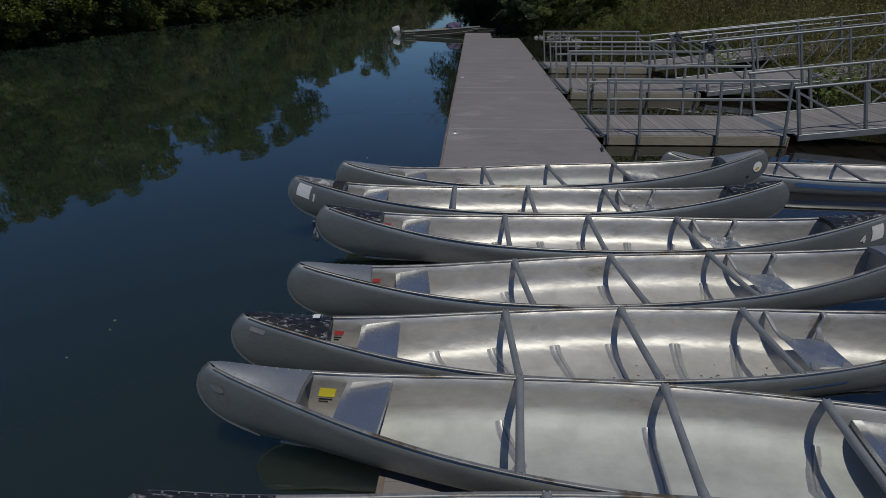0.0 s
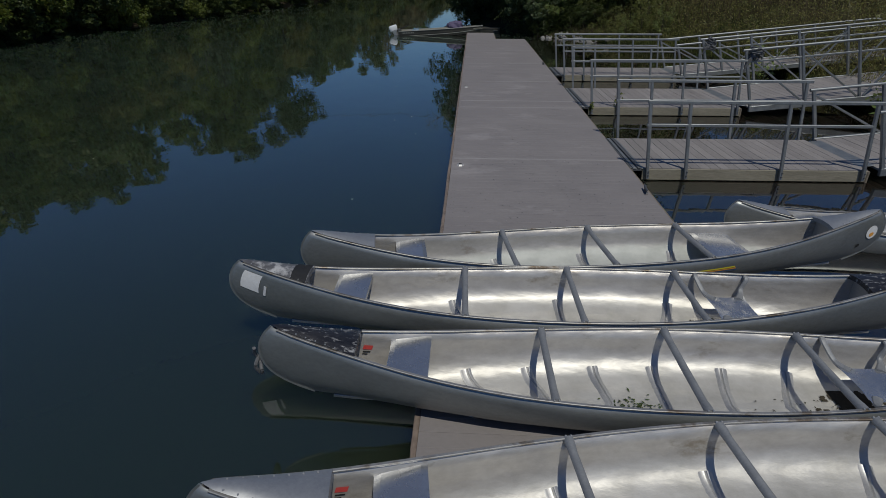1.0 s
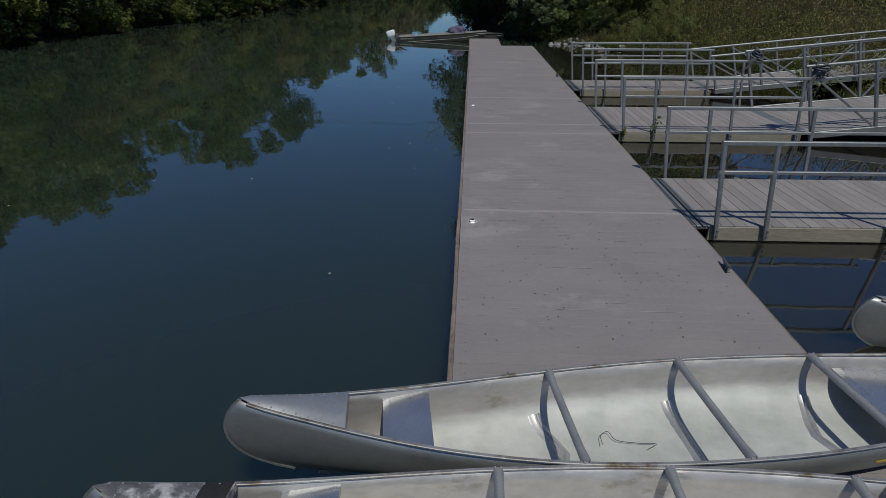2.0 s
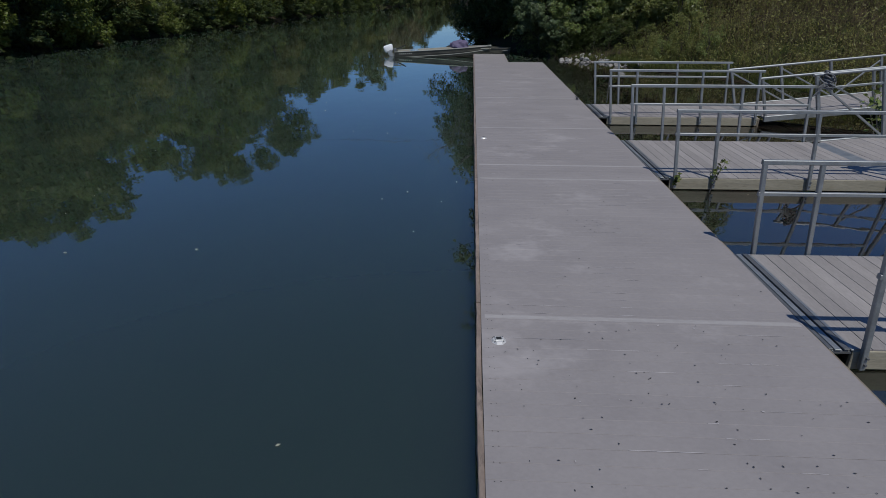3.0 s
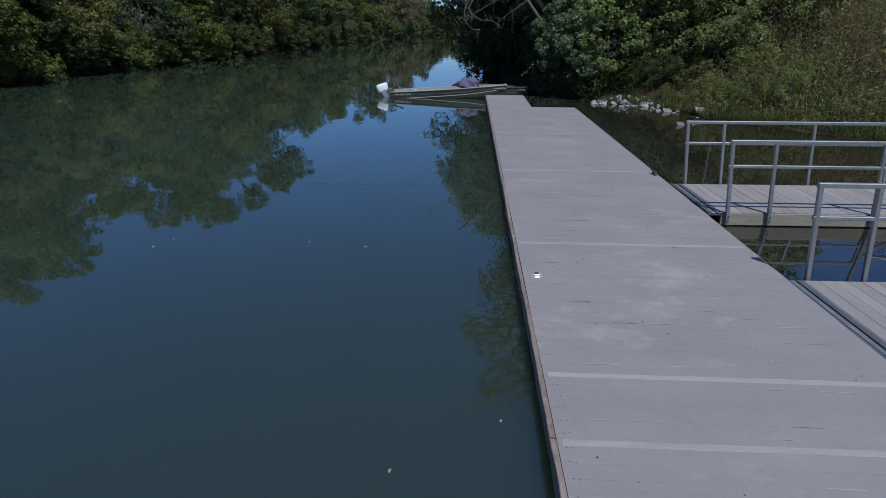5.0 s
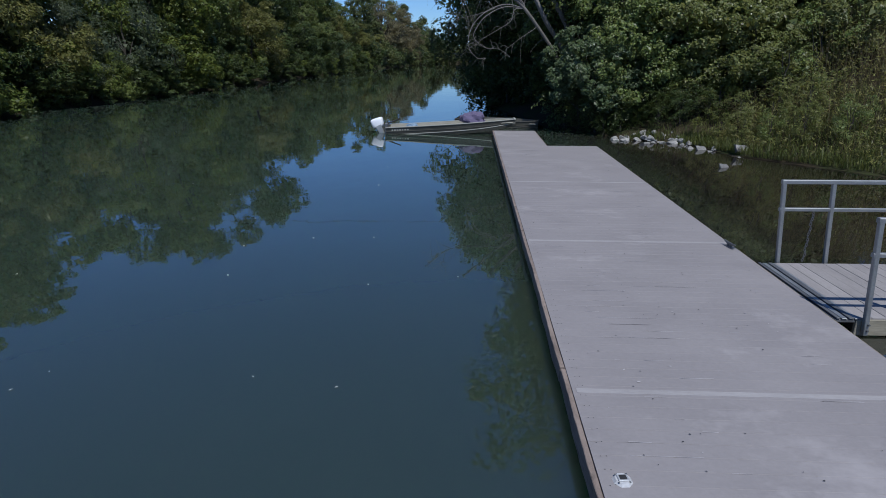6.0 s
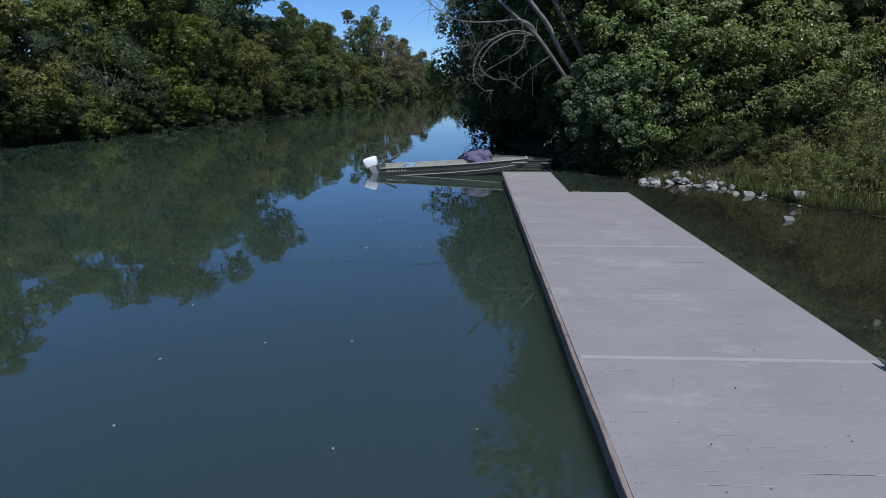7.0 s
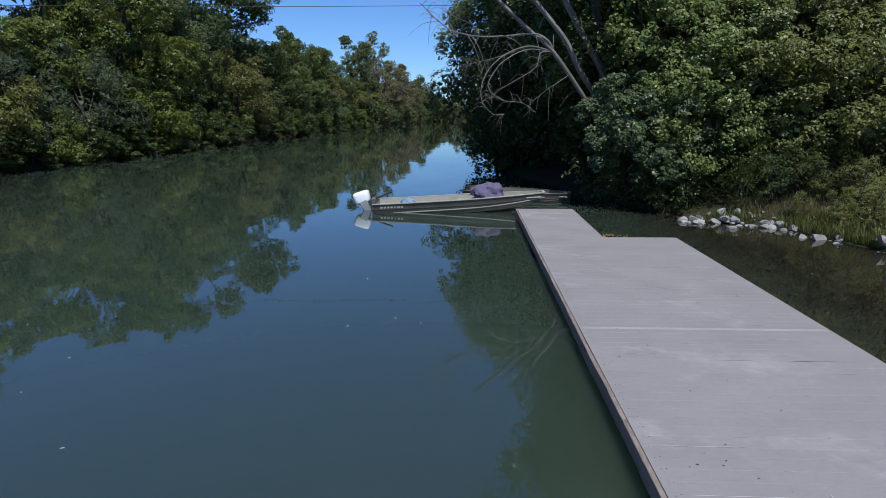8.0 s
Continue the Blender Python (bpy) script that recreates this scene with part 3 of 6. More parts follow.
def rope_bundle(x, y, z, drop):
    """Knotted rope wound many times round the top of a post, with a slack tail."""
    t = thing("rope_bundle", pose(x, y, z), "bundle of dirty grey rope knotted round a rail post", "rope", "rope bundles")
    for k in range(16):
        r = rng.uniform(0.06, 0.125)
        tip = Matrix.Rotation(rng.uniform(-0.9, 0.9), 3, "X") @ Matrix.Rotation(rng.uniform(-0.9, 0.9), 3, "Y")
        mid = Vector((rng.uniform(-0.03, 0.05), rng.uniform(-0.03, 0.03), 0.03 - 0.011 * k))
        pts = [mid + tip @ Vector((r * math.cos(a) * rng.uniform(0.85, 1.15), r * math.sin(a) * rng.uniform(0.8, 1.1), 0.012 * math.sin(2 * a + k))) for a in np.linspace(0, 6.1, 10)]
        part("loop", sweep(bmesh.new(), curve_points(pts, 3), circle(6, 0.013)), ROPE, t, "", True)
    for o in (0, 0.022, -0.02, 0.04):
        tail = curve_points([(-0.03, -0.06, -0.02), (-0.07, -0.07, -0.12 + o), (-0.14 - o, -0.06, -drop * 0.6), (-0.19 + o, -0.04, -drop + o)], 6)
        part("tail", sweep(bmesh.new(), tail, circle(6, 0.013)), ROPE, t, "", True)


rope_bundle(5.66, 14.12, 1.56, 0.42)
rope_bundle(5.62, 16.34, 1.55, 0.30)


def dock_cleat(x, y, turn):
    """A mooring cleat: a foot, a neck and two horns."""
    t = thing("dock_cleat", pose(x, y, DOCK, 0, 0, turn), "dark weathered mooring cleat at the dock's edge", "cleat", "dock cleats")
    part("foot", boxes(((0, 0, 0.006), (0.05, 0.16, 0.012), 0.004)), STEEL_DARK, t)
    for dy in (-0.03, 0.03):
        part("neck", boxes(((0, dy, 0.028), (0.028, 0.028, 0.04), 0.005)), STEEL_DARK, t)
    part("horn", sweep(bmesh.new(), [(0, -0.12, 0.066), (0, -0.06, 0.054), (0, 0.06, 0.054), (0, 0.12, 0.066)], circle(8, 0.015), sizes=[0.6, 1, 1, 0.6]), STEEL_DARK, t, "", True)


dock_cleat(2.10, 20.38, 8)
dock_cleat(2.12, 8.66, -6)


def hanging_chain(x, y, z, links):
    """A short steel chain of oval links hanging from the middle rail."""
    t = thing("chain", pose(x, y, z), "short rusty chain hanging from the pier's rail", "chain")
    ring = sweep(bmesh.new(), [(0.010 * math.cos(a), 0, 0.021 * math.sin(a)) for a in np.linspace(0, 2 * math.pi, 11)], circle(5, 0.0042), up=(0, 1, 0))
    me = to_mesh("link", ring, True)
    for k in range(links):
        ob = link_mesh("link", me, STEEL_DARK, t)
        ob.matrix_local = pose(0.006 * math.sin(k * 1.3), 0, -0.02 - 0.031 * k, 0, rng.uniform(-8, 8), 90 * (k % 2) + rng.uniform(-15, 15))


hanging_chain(2.72, 19.87, 1.04, 19)

# ---- canoes ----
LEN, DEPTH = 2.695, 0.332     # half length, depth amidships


TIP = 0.115                   # how far the deck's tip stands back from the stem


def sheer(x):
    return DEPTH + 0.235 * min(1.0, abs(x) / (LEN - TIP)) ** 3.1


def beam(x):
    u = min(1.0, abs(x) / LEN)
    return 0.409 * max(0.0, 1 - u ** 2.1) ** 1.15


def hull_point(u, v, side):
    """A point of the hull: u from bow -1 to stern 1, v from keel 0 to gunwale 1."""
    a = abs(u)
    half = LEN - 0.34 * (1 - v) ** 4.0 - TIP * v ** 5
    x = u * half
    ang = v * math.pi / 2
    ez = 2 / (3.7 - 2.0 * a ** 1.5)
    ys = math.sin(ang) ** ez * (0.91 + 0.09 * v)
    zs = 1 - math.cos(ang) ** ez
    zs = zs * (1 - a ** 6) + v * a ** 6
    keel = 0.02 + 0.05 * a ** 9
    b = 0.409 * max(0.0, 1 - a ** 2.1) ** (1.15 - 0.4 * a ** 12)
    top = DEPTH + 0.235 * a ** 3.1
    return Vector((x, side * b * ys, keel + (top - keel) * zs))


def gunwale_line(side, u0=-0.985, u1=0.985, n=56):
    return [hull_point(u0 + (u1 - u0) * i / (n - 1), 1.0, side) for i in range(n)]


CANOE = {}


def canoe_meshes():
    nu, nv = 64, 13
    us = [math.sin(math.pi / 2 * (-1 + 2 * i / nu)) for i in range(nu + 1)]
    bm = bmesh.new()
    grid = {}
    for i, u in enumerate(us):
        for j in range(-nv, nv + 1):
            if i in (0, nu) and j > 0:
                grid[i, j] = grid[i, -j]
            else:
                p = hull_point(u, abs(j) / nv, 1 if j > 0 else -1)
                dent = 0.004 * noise.noise((p.x * 3.0, p.y * 4.0 + 9, p.z * 6.0)) * (1 - abs(u) ** 8)
                grid[i, j] = bm.verts.new(p + Vector((0, dent, dent * 0.4)))
    for i in range(nu):
        for j in range(-nv, nv):
            q = []
            for v in (grid[i, j], grid[i + 1, j], grid[i + 1, j + 1], grid[i, j + 1]):
                if v not in q:
                    q.append(v)
            if len(q) > 2:
                bm.faces.new(q)
    CANOE["hull"] = to_mesh("hull", bm, True)
    prof = [(-0.011, -0.006), (0.009, -0.006), (0.010, -0.002), (0.010, 0.003), (0.007, 0.006), (-0.008, 0.006), (-0.011, 0.003)]
    for side in (-1, 1):
        CANOE["gunwale", side] = to_mesh("gunwale", sweep(bmesh.new(), gunwale_line(side), prof), True)
    for end in (-1, 1):
        # deck plate
        bm = bmesh.new()
        rows = []
        for i in range(10):
            a = 1.0 - 0.205 * i / 9
            p, q = hull_point(end * a, 1.0, -1), hull_point(end * a, 1.0, 1)
            row = []
            for k in range(7):
                w = p.lerp(q, k / 6)
                w.z += 0.012 + 0.020 * (1 - (k / 3 - 1) ** 2) * min(1, i / 3)
                row.append(bm.verts.new(w))
            rows.append(row)
        lip = [bm.verts.new(v.co + Vector((-end * 0.004, 0, -0.035))) for v in rows[-1]]
        rows.append(lip)
        for r, s in zip(rows, rows[1:]):
            for k in range(6):
                bm.faces.new((r[k], r[k + 1], s[k + 1], s[k]))
        bmesh.ops.remove_doubles(bm, verts=bm.verts, dist=0.0006)
        CANOE["deck", end] = to_mesh("deck_plate", bm, True)
        # rivets along the deck plate
        bm = bmesh.new()
        for i in range(1, 8):
            for side in (-1, 1):
                p = hull_point(end * (0.985 - 0.19 * i / 8), 1.0, side)
                p.y -= side * 0.012
                bmesh.ops.create_uvsphere(bm, u_segments=6, v_segments=4, radius=0.006, matrix=pose(p.x, p.y, p.z + 0.016))
        CANOE["rivets", end] = to_mesh("rivets", bm, True)
        # bulkhead of the buoyancy tank under the deck
        bm = bmesh.new()
        x_b = 0.80 * (LEN - TIP) + 0.03

        def tank_rim(v, side):
            return hull_point(end * x_b / (LEN - 0.34 * (1 - v) ** 4.0 - TIP * v ** 5), v, side) * 1.0 + Vector((0, -side * 0.004, 0.003))
        rim = [tank_rim(j / 8, -1) for j in range(8, -1, -1)] + [tank_rim(j / 8, 1) for j in range(1, 9)]
        bm.faces.new([bm.verts.new(p) for p in rim])
        CANOE["bulkhead", end] = to_mesh("bulkhead", bm)
        # stem band
        line = [hull_point(end * 1.0, v / 12, 1) + Vector((end * 0.004, 0, 0)) for v in range(0, 13)]
        CANOE["stem", end] = to_mesh("stem_band", sweep(bmesh.new(), line, [(-0.007, -0.004), (0.007, -0.004), (0.005, 0.005), (-0.005, 0.005)], up=(0, 1, 0)), True)
    # keel
    line = [hull_point(u / 20, 0.0, 1) + Vector((0, 0, -0.010)) for u in range(-19, 20)]
    CANOE["keel"] = to_mesh("keel", sweep(bmesh.new(), line, square(0.022, 0.022)))
    # thwarts
    for k, x in enumerate((-0.87, -0.03, 0.83)):
        w = beam(x)
        z = sheer(x) - 0.008
        pts = [(x, -w + 0.008, z), (x, -w + 0.05, z), (x, -w + 0.10, z - 0.004), (x, 0, z - 0.006), (x, w - 0.10, z - 0.004), (x, w - 0.05, z), (x, w - 0.008, z)]
        bm = sweep(bmesh.new(), pts, circle(10, 0.0235, 0.9), sizes=[1.2, 1.12, 1.0, 1.0, 1.0, 1.12, 1.2])
        CANOE["thwart", k] = to_mesh("thwart", bm, True)
        bm = bmesh.new()
        for side in (-1, 1):
            for dx in (-0.014, 0.014):
                bmesh.ops.create_uvsphere(bm, u_segments=6, v_segments=4, radius=0.007, matrix=pose(x + dx, side * (w - 0.002), sheer(x) + 0.010))
        CANOE["thwart_rivets", k] = to_mesh("rivets", bm, True)

    # ribs pressed on the floor
    for k, x in enumerate((-1.36, -0.95, -0.50, -0.10, 0.36, 0.78)):
        bm = bmesh.new()
        u = x / (LEN - 0.05)
        line = [hull_point(u, v / 10, -1) for v in range(5, 0, -1)] + [hull_point(u, v / 10, 1) for v in range(0, 6)]
        line = [p + Vector((0, -0.006 * (1 if p.y > 0 else -1) * min(1, abs(p.y) / 0.3), 0.010)) for p in line]
        sweep(bm, line, [(-0.046, -0.010), (-0.034, -0.006), (-0.019, 0.005), (-0.008, 0.005), (0.0, -0.003), (0.008, 0.005), (0.019, 0.005), (0.034, -0.006), (0.046, -0.010)])
        CANOE["rib", k] = to_mesh("rib", bm, True)

    # bench seats
    def bench(x0, x1, z, name):
        bm = bmesh.new()
        rows = []
        for i in range(9):
            x = x0 + (x1 - x0) * i / 8
            w = max(0.05, beam(x) - 0.014)
            drop = 0.006 if i in (0, 8) else 0.0
            rows.append([bm.verts.new((x, w * (k / 5 - 1), z - drop + 0.004 * abs(k / 5 - 1) ** 4)) for k in range(11)])
        for r, s in zip(rows, rows[1:]):
            for k in range(10):
                bm.faces.new((r[k], r[k + 1], s[k + 1], s[k]))
        for r, d in ((rows[0], -1), (rows[-1], 1)):
            low = [bm.verts.new(v.co + Vector((0, 0, -0.035))) for v in r]
            for k in range(10):
                bm.faces.new((r[k], r[k + 1], low[k + 1], low[k]))
        CANOE[name] = to_mesh("seat", bm)
    bench(-1.87, -1.61, 0.352, "bow_seat")
    bench(0.98, 1.34, 0.245, "stern_bench")

    # stern seat hung on four arms
    bm = bmesh.new()
    x0, x1, hw, z = 1.02, 1.33, 0.18, 0.225
    nx, ny = 8, 8
    rows = []
    for i in range(nx + 1):
        row = []
        for k in range(ny + 1):
            a, b = 2 * i / nx - 1, 2 * k / ny - 1
            dish = 0.014 * (1 - a * a) * (1 - b * b)
            ridge = 0.007 * max(0, 1 - 6 * abs(abs(a) - abs(b)))
            row.append(bm.verts.new(((x0 + x1) / 2 + a * (x1 - x0) / 2 * (1 - 0.10 * (1 - b * b)), b * hw * (1 - 0.14 * (1 - a * a)), z - dish + ridge)))
        rows.append(row)
    for r, s in zip(rows, rows[1:]):
        for k in range(ny):
            bm.faces.new((r[k], r[k + 1], s[k + 1], s[k]))
    CANOE["stern_pan"] = to_mesh("seat_pan", bm, True)
    for n, (sx, side) in enumerate(((-1, -1), (-1, 1), (1, -1), (1, 1))):
        xp = x0 + 0.02 if sx < 0 else x1 - 0.02
        xe = xp + sx * 0.05
        w = beam(xe)
        rise = sheer(xe) - z
        pts = curve_points([(xp - sx * 0.04, side * (hw - 0.05), z - 0.002), (xp, side * (hw + 0.01), z + 0.004), (xp + sx * 0.02, side * (hw + 0.06), z + 0.22 * rise),
                            (xe, side * (w - 0.045), z + 0.75 * rise), (xe, side * (w - 0.012), sheer(xe) - 0.012)], 5)
        CANOE["arm", n] = to_mesh("seat_arm", sweep(bmesh.new(), pts, circle(8, 0.012, 1.8), up=(1, 0, 0), sizes=[1.5 - 0.6 * min(1, i / 8) for i in range(len(pts))]), True)


canoe_meshes()


def hull_frame(u, v, side):
    """Place, along, up and outward directions on the hull's outside."""
    p = hull_point(u, v, side)
    du = (hull_point(u + 0.01, v, side) - hull_point(u - 0.01, v, side)).normalized()
    dv = (hull_point(u, min(1, v + 0.01), side) - hull_point(u, v - 0.01, side)).normalized()
    n = du.cross(dv).normalized()
    if n.y * side < 0:
        n = -n
    return p, du, dv, n


def patch(parent, name, mat, u0, u1, v0, v1, side, label="", outside=True, lift=0.004, shear_u=0.0):
    """A thin sticker that follows the hull."""
    bm = bmesh.new()
    rows = []
    for i in range(9):
        row = []
        for j in range(5):
            v = v0 + (v1 - v0) * j / 4
            u = u0 + (u1 - u0) * i / 8 + shear_u * (j / 4)
            p, du, dv, n = hull_frame(u, v, side)
            row.append(bm.verts.new(p + n * (lift if outside else -lift - 0.004)))
        rows.append(row)
    for r, s in zip(rows, rows[1:]):
        for k in range(4):
            bm.faces.new((r[k], r[k + 1], s[k + 1], s[k]))
    return part(name, bm, mat, parent, label, True)


def on_hull(u, v, side, lift=0.005):
    """A matrix whose x runs to the viewer's right along the hull's outside, y up and z outwards."""
    p, du, dv, n = hull_frame(u, v, side)
    x = du if side < 0 else -du
    y = n.cross(x).normalized()
    m = Matrix((x, y, n)).transposed().to_4x4()
    m.translation = p + n * lift
    return m


def lettering(parent, name, text, size, m, mat, label=""):
    cu = bpy.data.curves.new(name, "FONT")
    cu.body, cu.size, cu.align_x, cu.extrude, cu.offset = text, size, "CENTER", 0.001, 0.0035
    tmp = bpy.data.objects.new(name, cu)
    scene.collection.objects.link(tmp)
    me = bpy.data.meshes.new_from_object(tmp.evaluated_get(bpy.context.evaluated_depsgraph_get()))
    bpy.data.objects.remove(tmp)
    ob = link_mesh(name, me, mat, parent, label)
    ob.matrix_local = m
    return ob


def disc(parent, name, mat, u, v, side, rx, ry, label=""):
    bm = bmesh.new()
    bmesh.ops.create_circle(bm, cap_ends=True, segments=20, radius=1.0, matrix=Matrix.Diagonal((rx, ry, 1, 1)))
    ob = part(name, bm, mat, parent, label)
    ob.matrix_local = on_hull(u, v, side)
    return ob


def canoe(bow, yaw, label, bow_deck=ALU_PLATE, stern_deck=ALU_PLATE, arms=True, z=DOCK, ribs=(0, 1, 2, 3, 4, 5), roll=0.0, inside=ALU):
    """One canoe from the place of its bow's tip and the direction to its stern."""
    c, s = math.cos(radians(yaw)), math.sin(radians(yaw))
    t = thing("canoe", pose(bow[0] + (LEN - TIP) * c, bow[1] + (LEN - TIP) * s, z, roll, 0, yaw), label, "canoe", "row of aluminium canoes")
    hull = link_mesh("hull", CANOE["hull"], ALU_OUT, t)
    if len(hull.data.materials) < 2:
        hull.data.materials.append(ALU)
    hull.material_slots[1].link = "OBJECT"
    hull.material_slots[1].material = inside
    so = hull.modifiers.new("thickness", "SOLIDIFY")
    so.thickness, so.offset, so.material_offset = 0.004, -1.0, 1
    for side in (-1, 1):
        link_mesh("gunwale", CANOE["gunwale", side], GUNWALE, t)
    for end, mat in ((-1, bow_deck), (1, stern_deck)):
        me = CANOE["deck", end]
        if mat is not ALU_PLATE:
            me = me.copy()
            me.materials.clear()
        link_mesh("deck_plate", me, mat, t, "deck plate covered with worn black tape" if mat in (TAPE, TAPE_GREY) else "")
        tagged(link_mesh("rivets", CANOE["rivets", end], ALU_TRIM, t), kind="stuff")
        link_mesh("bulkhead", CANOE["bulkhead", end], ALU_PLATE, t)
        link_mesh("stem_band", CANOE["stem", end], ALU_OUT, t)
    link_mesh("keel", CANOE["keel"], ALU_TRIM, t)
    for k in range(3):
        th = link_mesh("thwart", CANOE["thwart", k], THWART, t)
        tagged(link_mesh("rivets", CANOE["thwart_rivets", k], ALU_TRIM, th), kind="stuff")
    for k in ribs:
            link_mesh("rib", CANOE["rib", k], ALU_TRIM, t)
    link_mesh("bow_seat", CANOE["bow_seat"], ALU_SEAT, t)
    if arms:
        st = link_mesh("stern_seat", CANOE["stern_pan"], ALU_SEAT, t, "pressed pan seat hung on four arms")
        for n in range(4):
            link_mesh("seat_arm", CANOE["arm", n], THWART, st)
    else:
        link_mesh("stern_seat", CANOE["stern_bench"], ALU_SEAT, t)
    return t


def stripes(t, u0, u1, v, mats, side=-1):
    for k, m in enumerate(mats):
        patch(t, "stripe", m, u0 + 0.004 * k, u1 + 0.004 * k, v - 0.03 * (k + 1), v - 0.03 * k - 0.008, side)


def inner_label(t, mat, u, name, w=0.034, h=0.10, side=1):
    p = patch(t, name, mat, u, u + w, 0.86 - h, 0.86, side, outside=False)
    for k in range(2):
        patch(t, "text_bar", BLACK, u + 0.002, u + w * (0.9 - 0.25 * k), 0.86 - h - 0.035 - 0.03 * k, 0.86 - h - 0.02 - 0.03 * k, side, outside=False)
    return p


def deck_strip(t, end, a0, a1):
    """A band of black tape across the deck plate."""
    bm = bmesh.new()
    rows = []
    for i in range(4):
        a = a0 + (a1 - a0) * i / 3
        p, q = hull_point(end * a, 1.0, -1), hull_point(end * a, 1.0, 1)
        row = []
        for k in range(7):
            w = p.lerp(q, k / 6)
            w.z += 0.0155 + 0.020 * (1 - (k / 3 - 1) ** 2)
            row.append(bm.verts.new(w))
        rows.append(row)
    for r, s in zip(rows, rows[1:]):
        for k in range(6):
            bm.faces.new((r[k], r[k + 1], s[k + 1], s[k]))
    part("tape_band", bm, BLACK, t, "black tape band across the deck", True)


c1 = canoe((-1.33, 1.30), -2.5, "silver aluminium canoe with scuffed black tape on its deck plate", TAPE)
c2 = canoe((-1.40, 2.17), -4.0, "silver aluminium canoe with bare deck plates and bench seats", arms=False, ribs=(1, 3, 5), inside=ALU_MATT)
inner_label(c2, YELLOW, -0.765, "warning_label")
disc(c2, "badge", ALU_PLATE, -0.955, 0.80, -1, 0.045, 0.026, "small oval metal badge")
stripes(c2, -0.19, 0.10, 0.80, (YELLOW, ORANGE, BLUE))
for k in range(8):
    patch(c2, "script_mark", WHITE, -0.335 + 0.0125 * k, -0.327 + 0.0125 * k, 0.66 - 0.01 * (k % 2), 0.70 + 0.015 * (k % 3), -1, shear_u=0.003)
c3 = canoe((-1.40, 2.675), 3.8, "silver aluminium canoe with black taped deck and a blue stripe", TAPE, TAPE)
stripes(c3, 0.30, 0.44, 0.90, (BLUE,))
inner_label(c3, RED, -0.775, "red_label", 0.022, 0.05)
patch(c3, "silver_tag", ALU_TRIM, -0.965, -0.93, 0.86, 0.92, -1)
part("white_tag", boxes(((-2.13, 0.035, 0.522), (0.045, 0.04, 0.003))), WHITE, c3)
c4 = canoe((-1.25, 3.385), 7.4, "silver aluminium canoe with bare grey decks, lying across the dock", ribs=(1, 3, 5))
inner_label(c4, RED, -0.775, "red_label", 0.022, 0.05)
c5 = canoe((-1.34, 4.57), 0.8, "silver aluminium canoe with shiny black taped decks and white number", TAPE, TAPE)
inner_label(c5, RED, -0.775, "red_label", 0.022, 0.05)
patch(c5, "sticker", WHITE, 0.915, 0.955, 0.62, 0.90, -1, "square white sticker")
lettering(c5, "number", "4", 0.105, on_hull(0.885, 0.66, -1), WHITE, "painted white number")
c6 = canoe((-1.87, 5.425), 0.9, "silver aluminium canoe with peeling grey deck tape and white number", TAPE_GREY, TAPE, ribs=(1, 3, 5))
patch(c6, "sticker", WHITE, -0.968, -0.915, 0.66, 0.93, -1, "square white sticker")
lettering(c6, "number", "1", 0.125, on_hull(-0.898, 0.66, -1), WHITE, "painted white number")
deck_strip(c6, -1, 0.842, 0.797)
c7 = canoe((-1.47, 5.985), 8.2, "silver aluminium canoe with bare decks and a round white sticker", arms=False, ribs=(1, 3, 5), inside=ALU_MATT)
stripes(c7, 0.26, 0.40, 0.90, (YELLOW, ORANGE, BLUE))
disc(c7, "sticker", WHITE, 0.945, 0.70, -1, 0.062, 0.068, "round white sticker with a tan mark")
disc(c7, "mark", ORANGE, 0.944, 0.66, -1, 0.026, 0.022).matrix_local = on_hull(0.944, 0.66, -1, 0.008)
disc(c7, "badge", BLACK, 0.905, 0.52, -1, 0.020, 0.020)
c8 = canoe((2.86, 7.76), -3.0, "silver aluminium canoe with a blue stripe, afloat beside the dock", z=WATER - 0.115, ribs=())
patch(c8, "stripe", BLUE, -0.35, 0.75, 0.86, 0.95, -1, "long blue stripe")


# bits in and on the canoes
def in_canoe(c, x, y, z):
    return c.matrix_basis @ Vector((x, y, z))


def wire(c, pts, r, name, label, category, mat):
    line = curve_points([in_canoe(c, *p) for p in pts], 6)
    ob = part(name, sweep(bmesh.new(), line, circle(6, r)), mat, None, "", True)
    tagged(ob, label, category)


bpy.context.view_layer.update()
wire(c7, [(-0.62, 0.02, 0.06), (-0.60, 0.10, 0.05), (-0.55, 0.12, 0.055), (-0.52, 0.06, 0.045), (-0.40, 0.03, 0.04), (-0.30, 0.01, 0.045), (-0.36, -0.02, 0.04)], 0.002, "wire", "thin bent wire lying on the canoe floor", "wire", CABLE)
wire(c5, [(-2.70, -0.03, 0.42), (-2.715, 0.0, 0.36), (-2.70, 0.02, 0.30), (-2.68, -0.02, 0.24), (-2.70, 0.01, 0.20), (-2.715, -0.02, 0.27), (-2.70, 0.02, 0.33)], 0.012, "mooring_rope", "frayed mooring rope hanging from the canoe's bow", "rope", ROPE)
g = np.random.default_rng(77)
cent = np.array([in_canoe(c5, -0.30 + 0.10 * g.normal(), -0.02 + 0.04 * g.normal(), 0.035) for _ in range(60)])


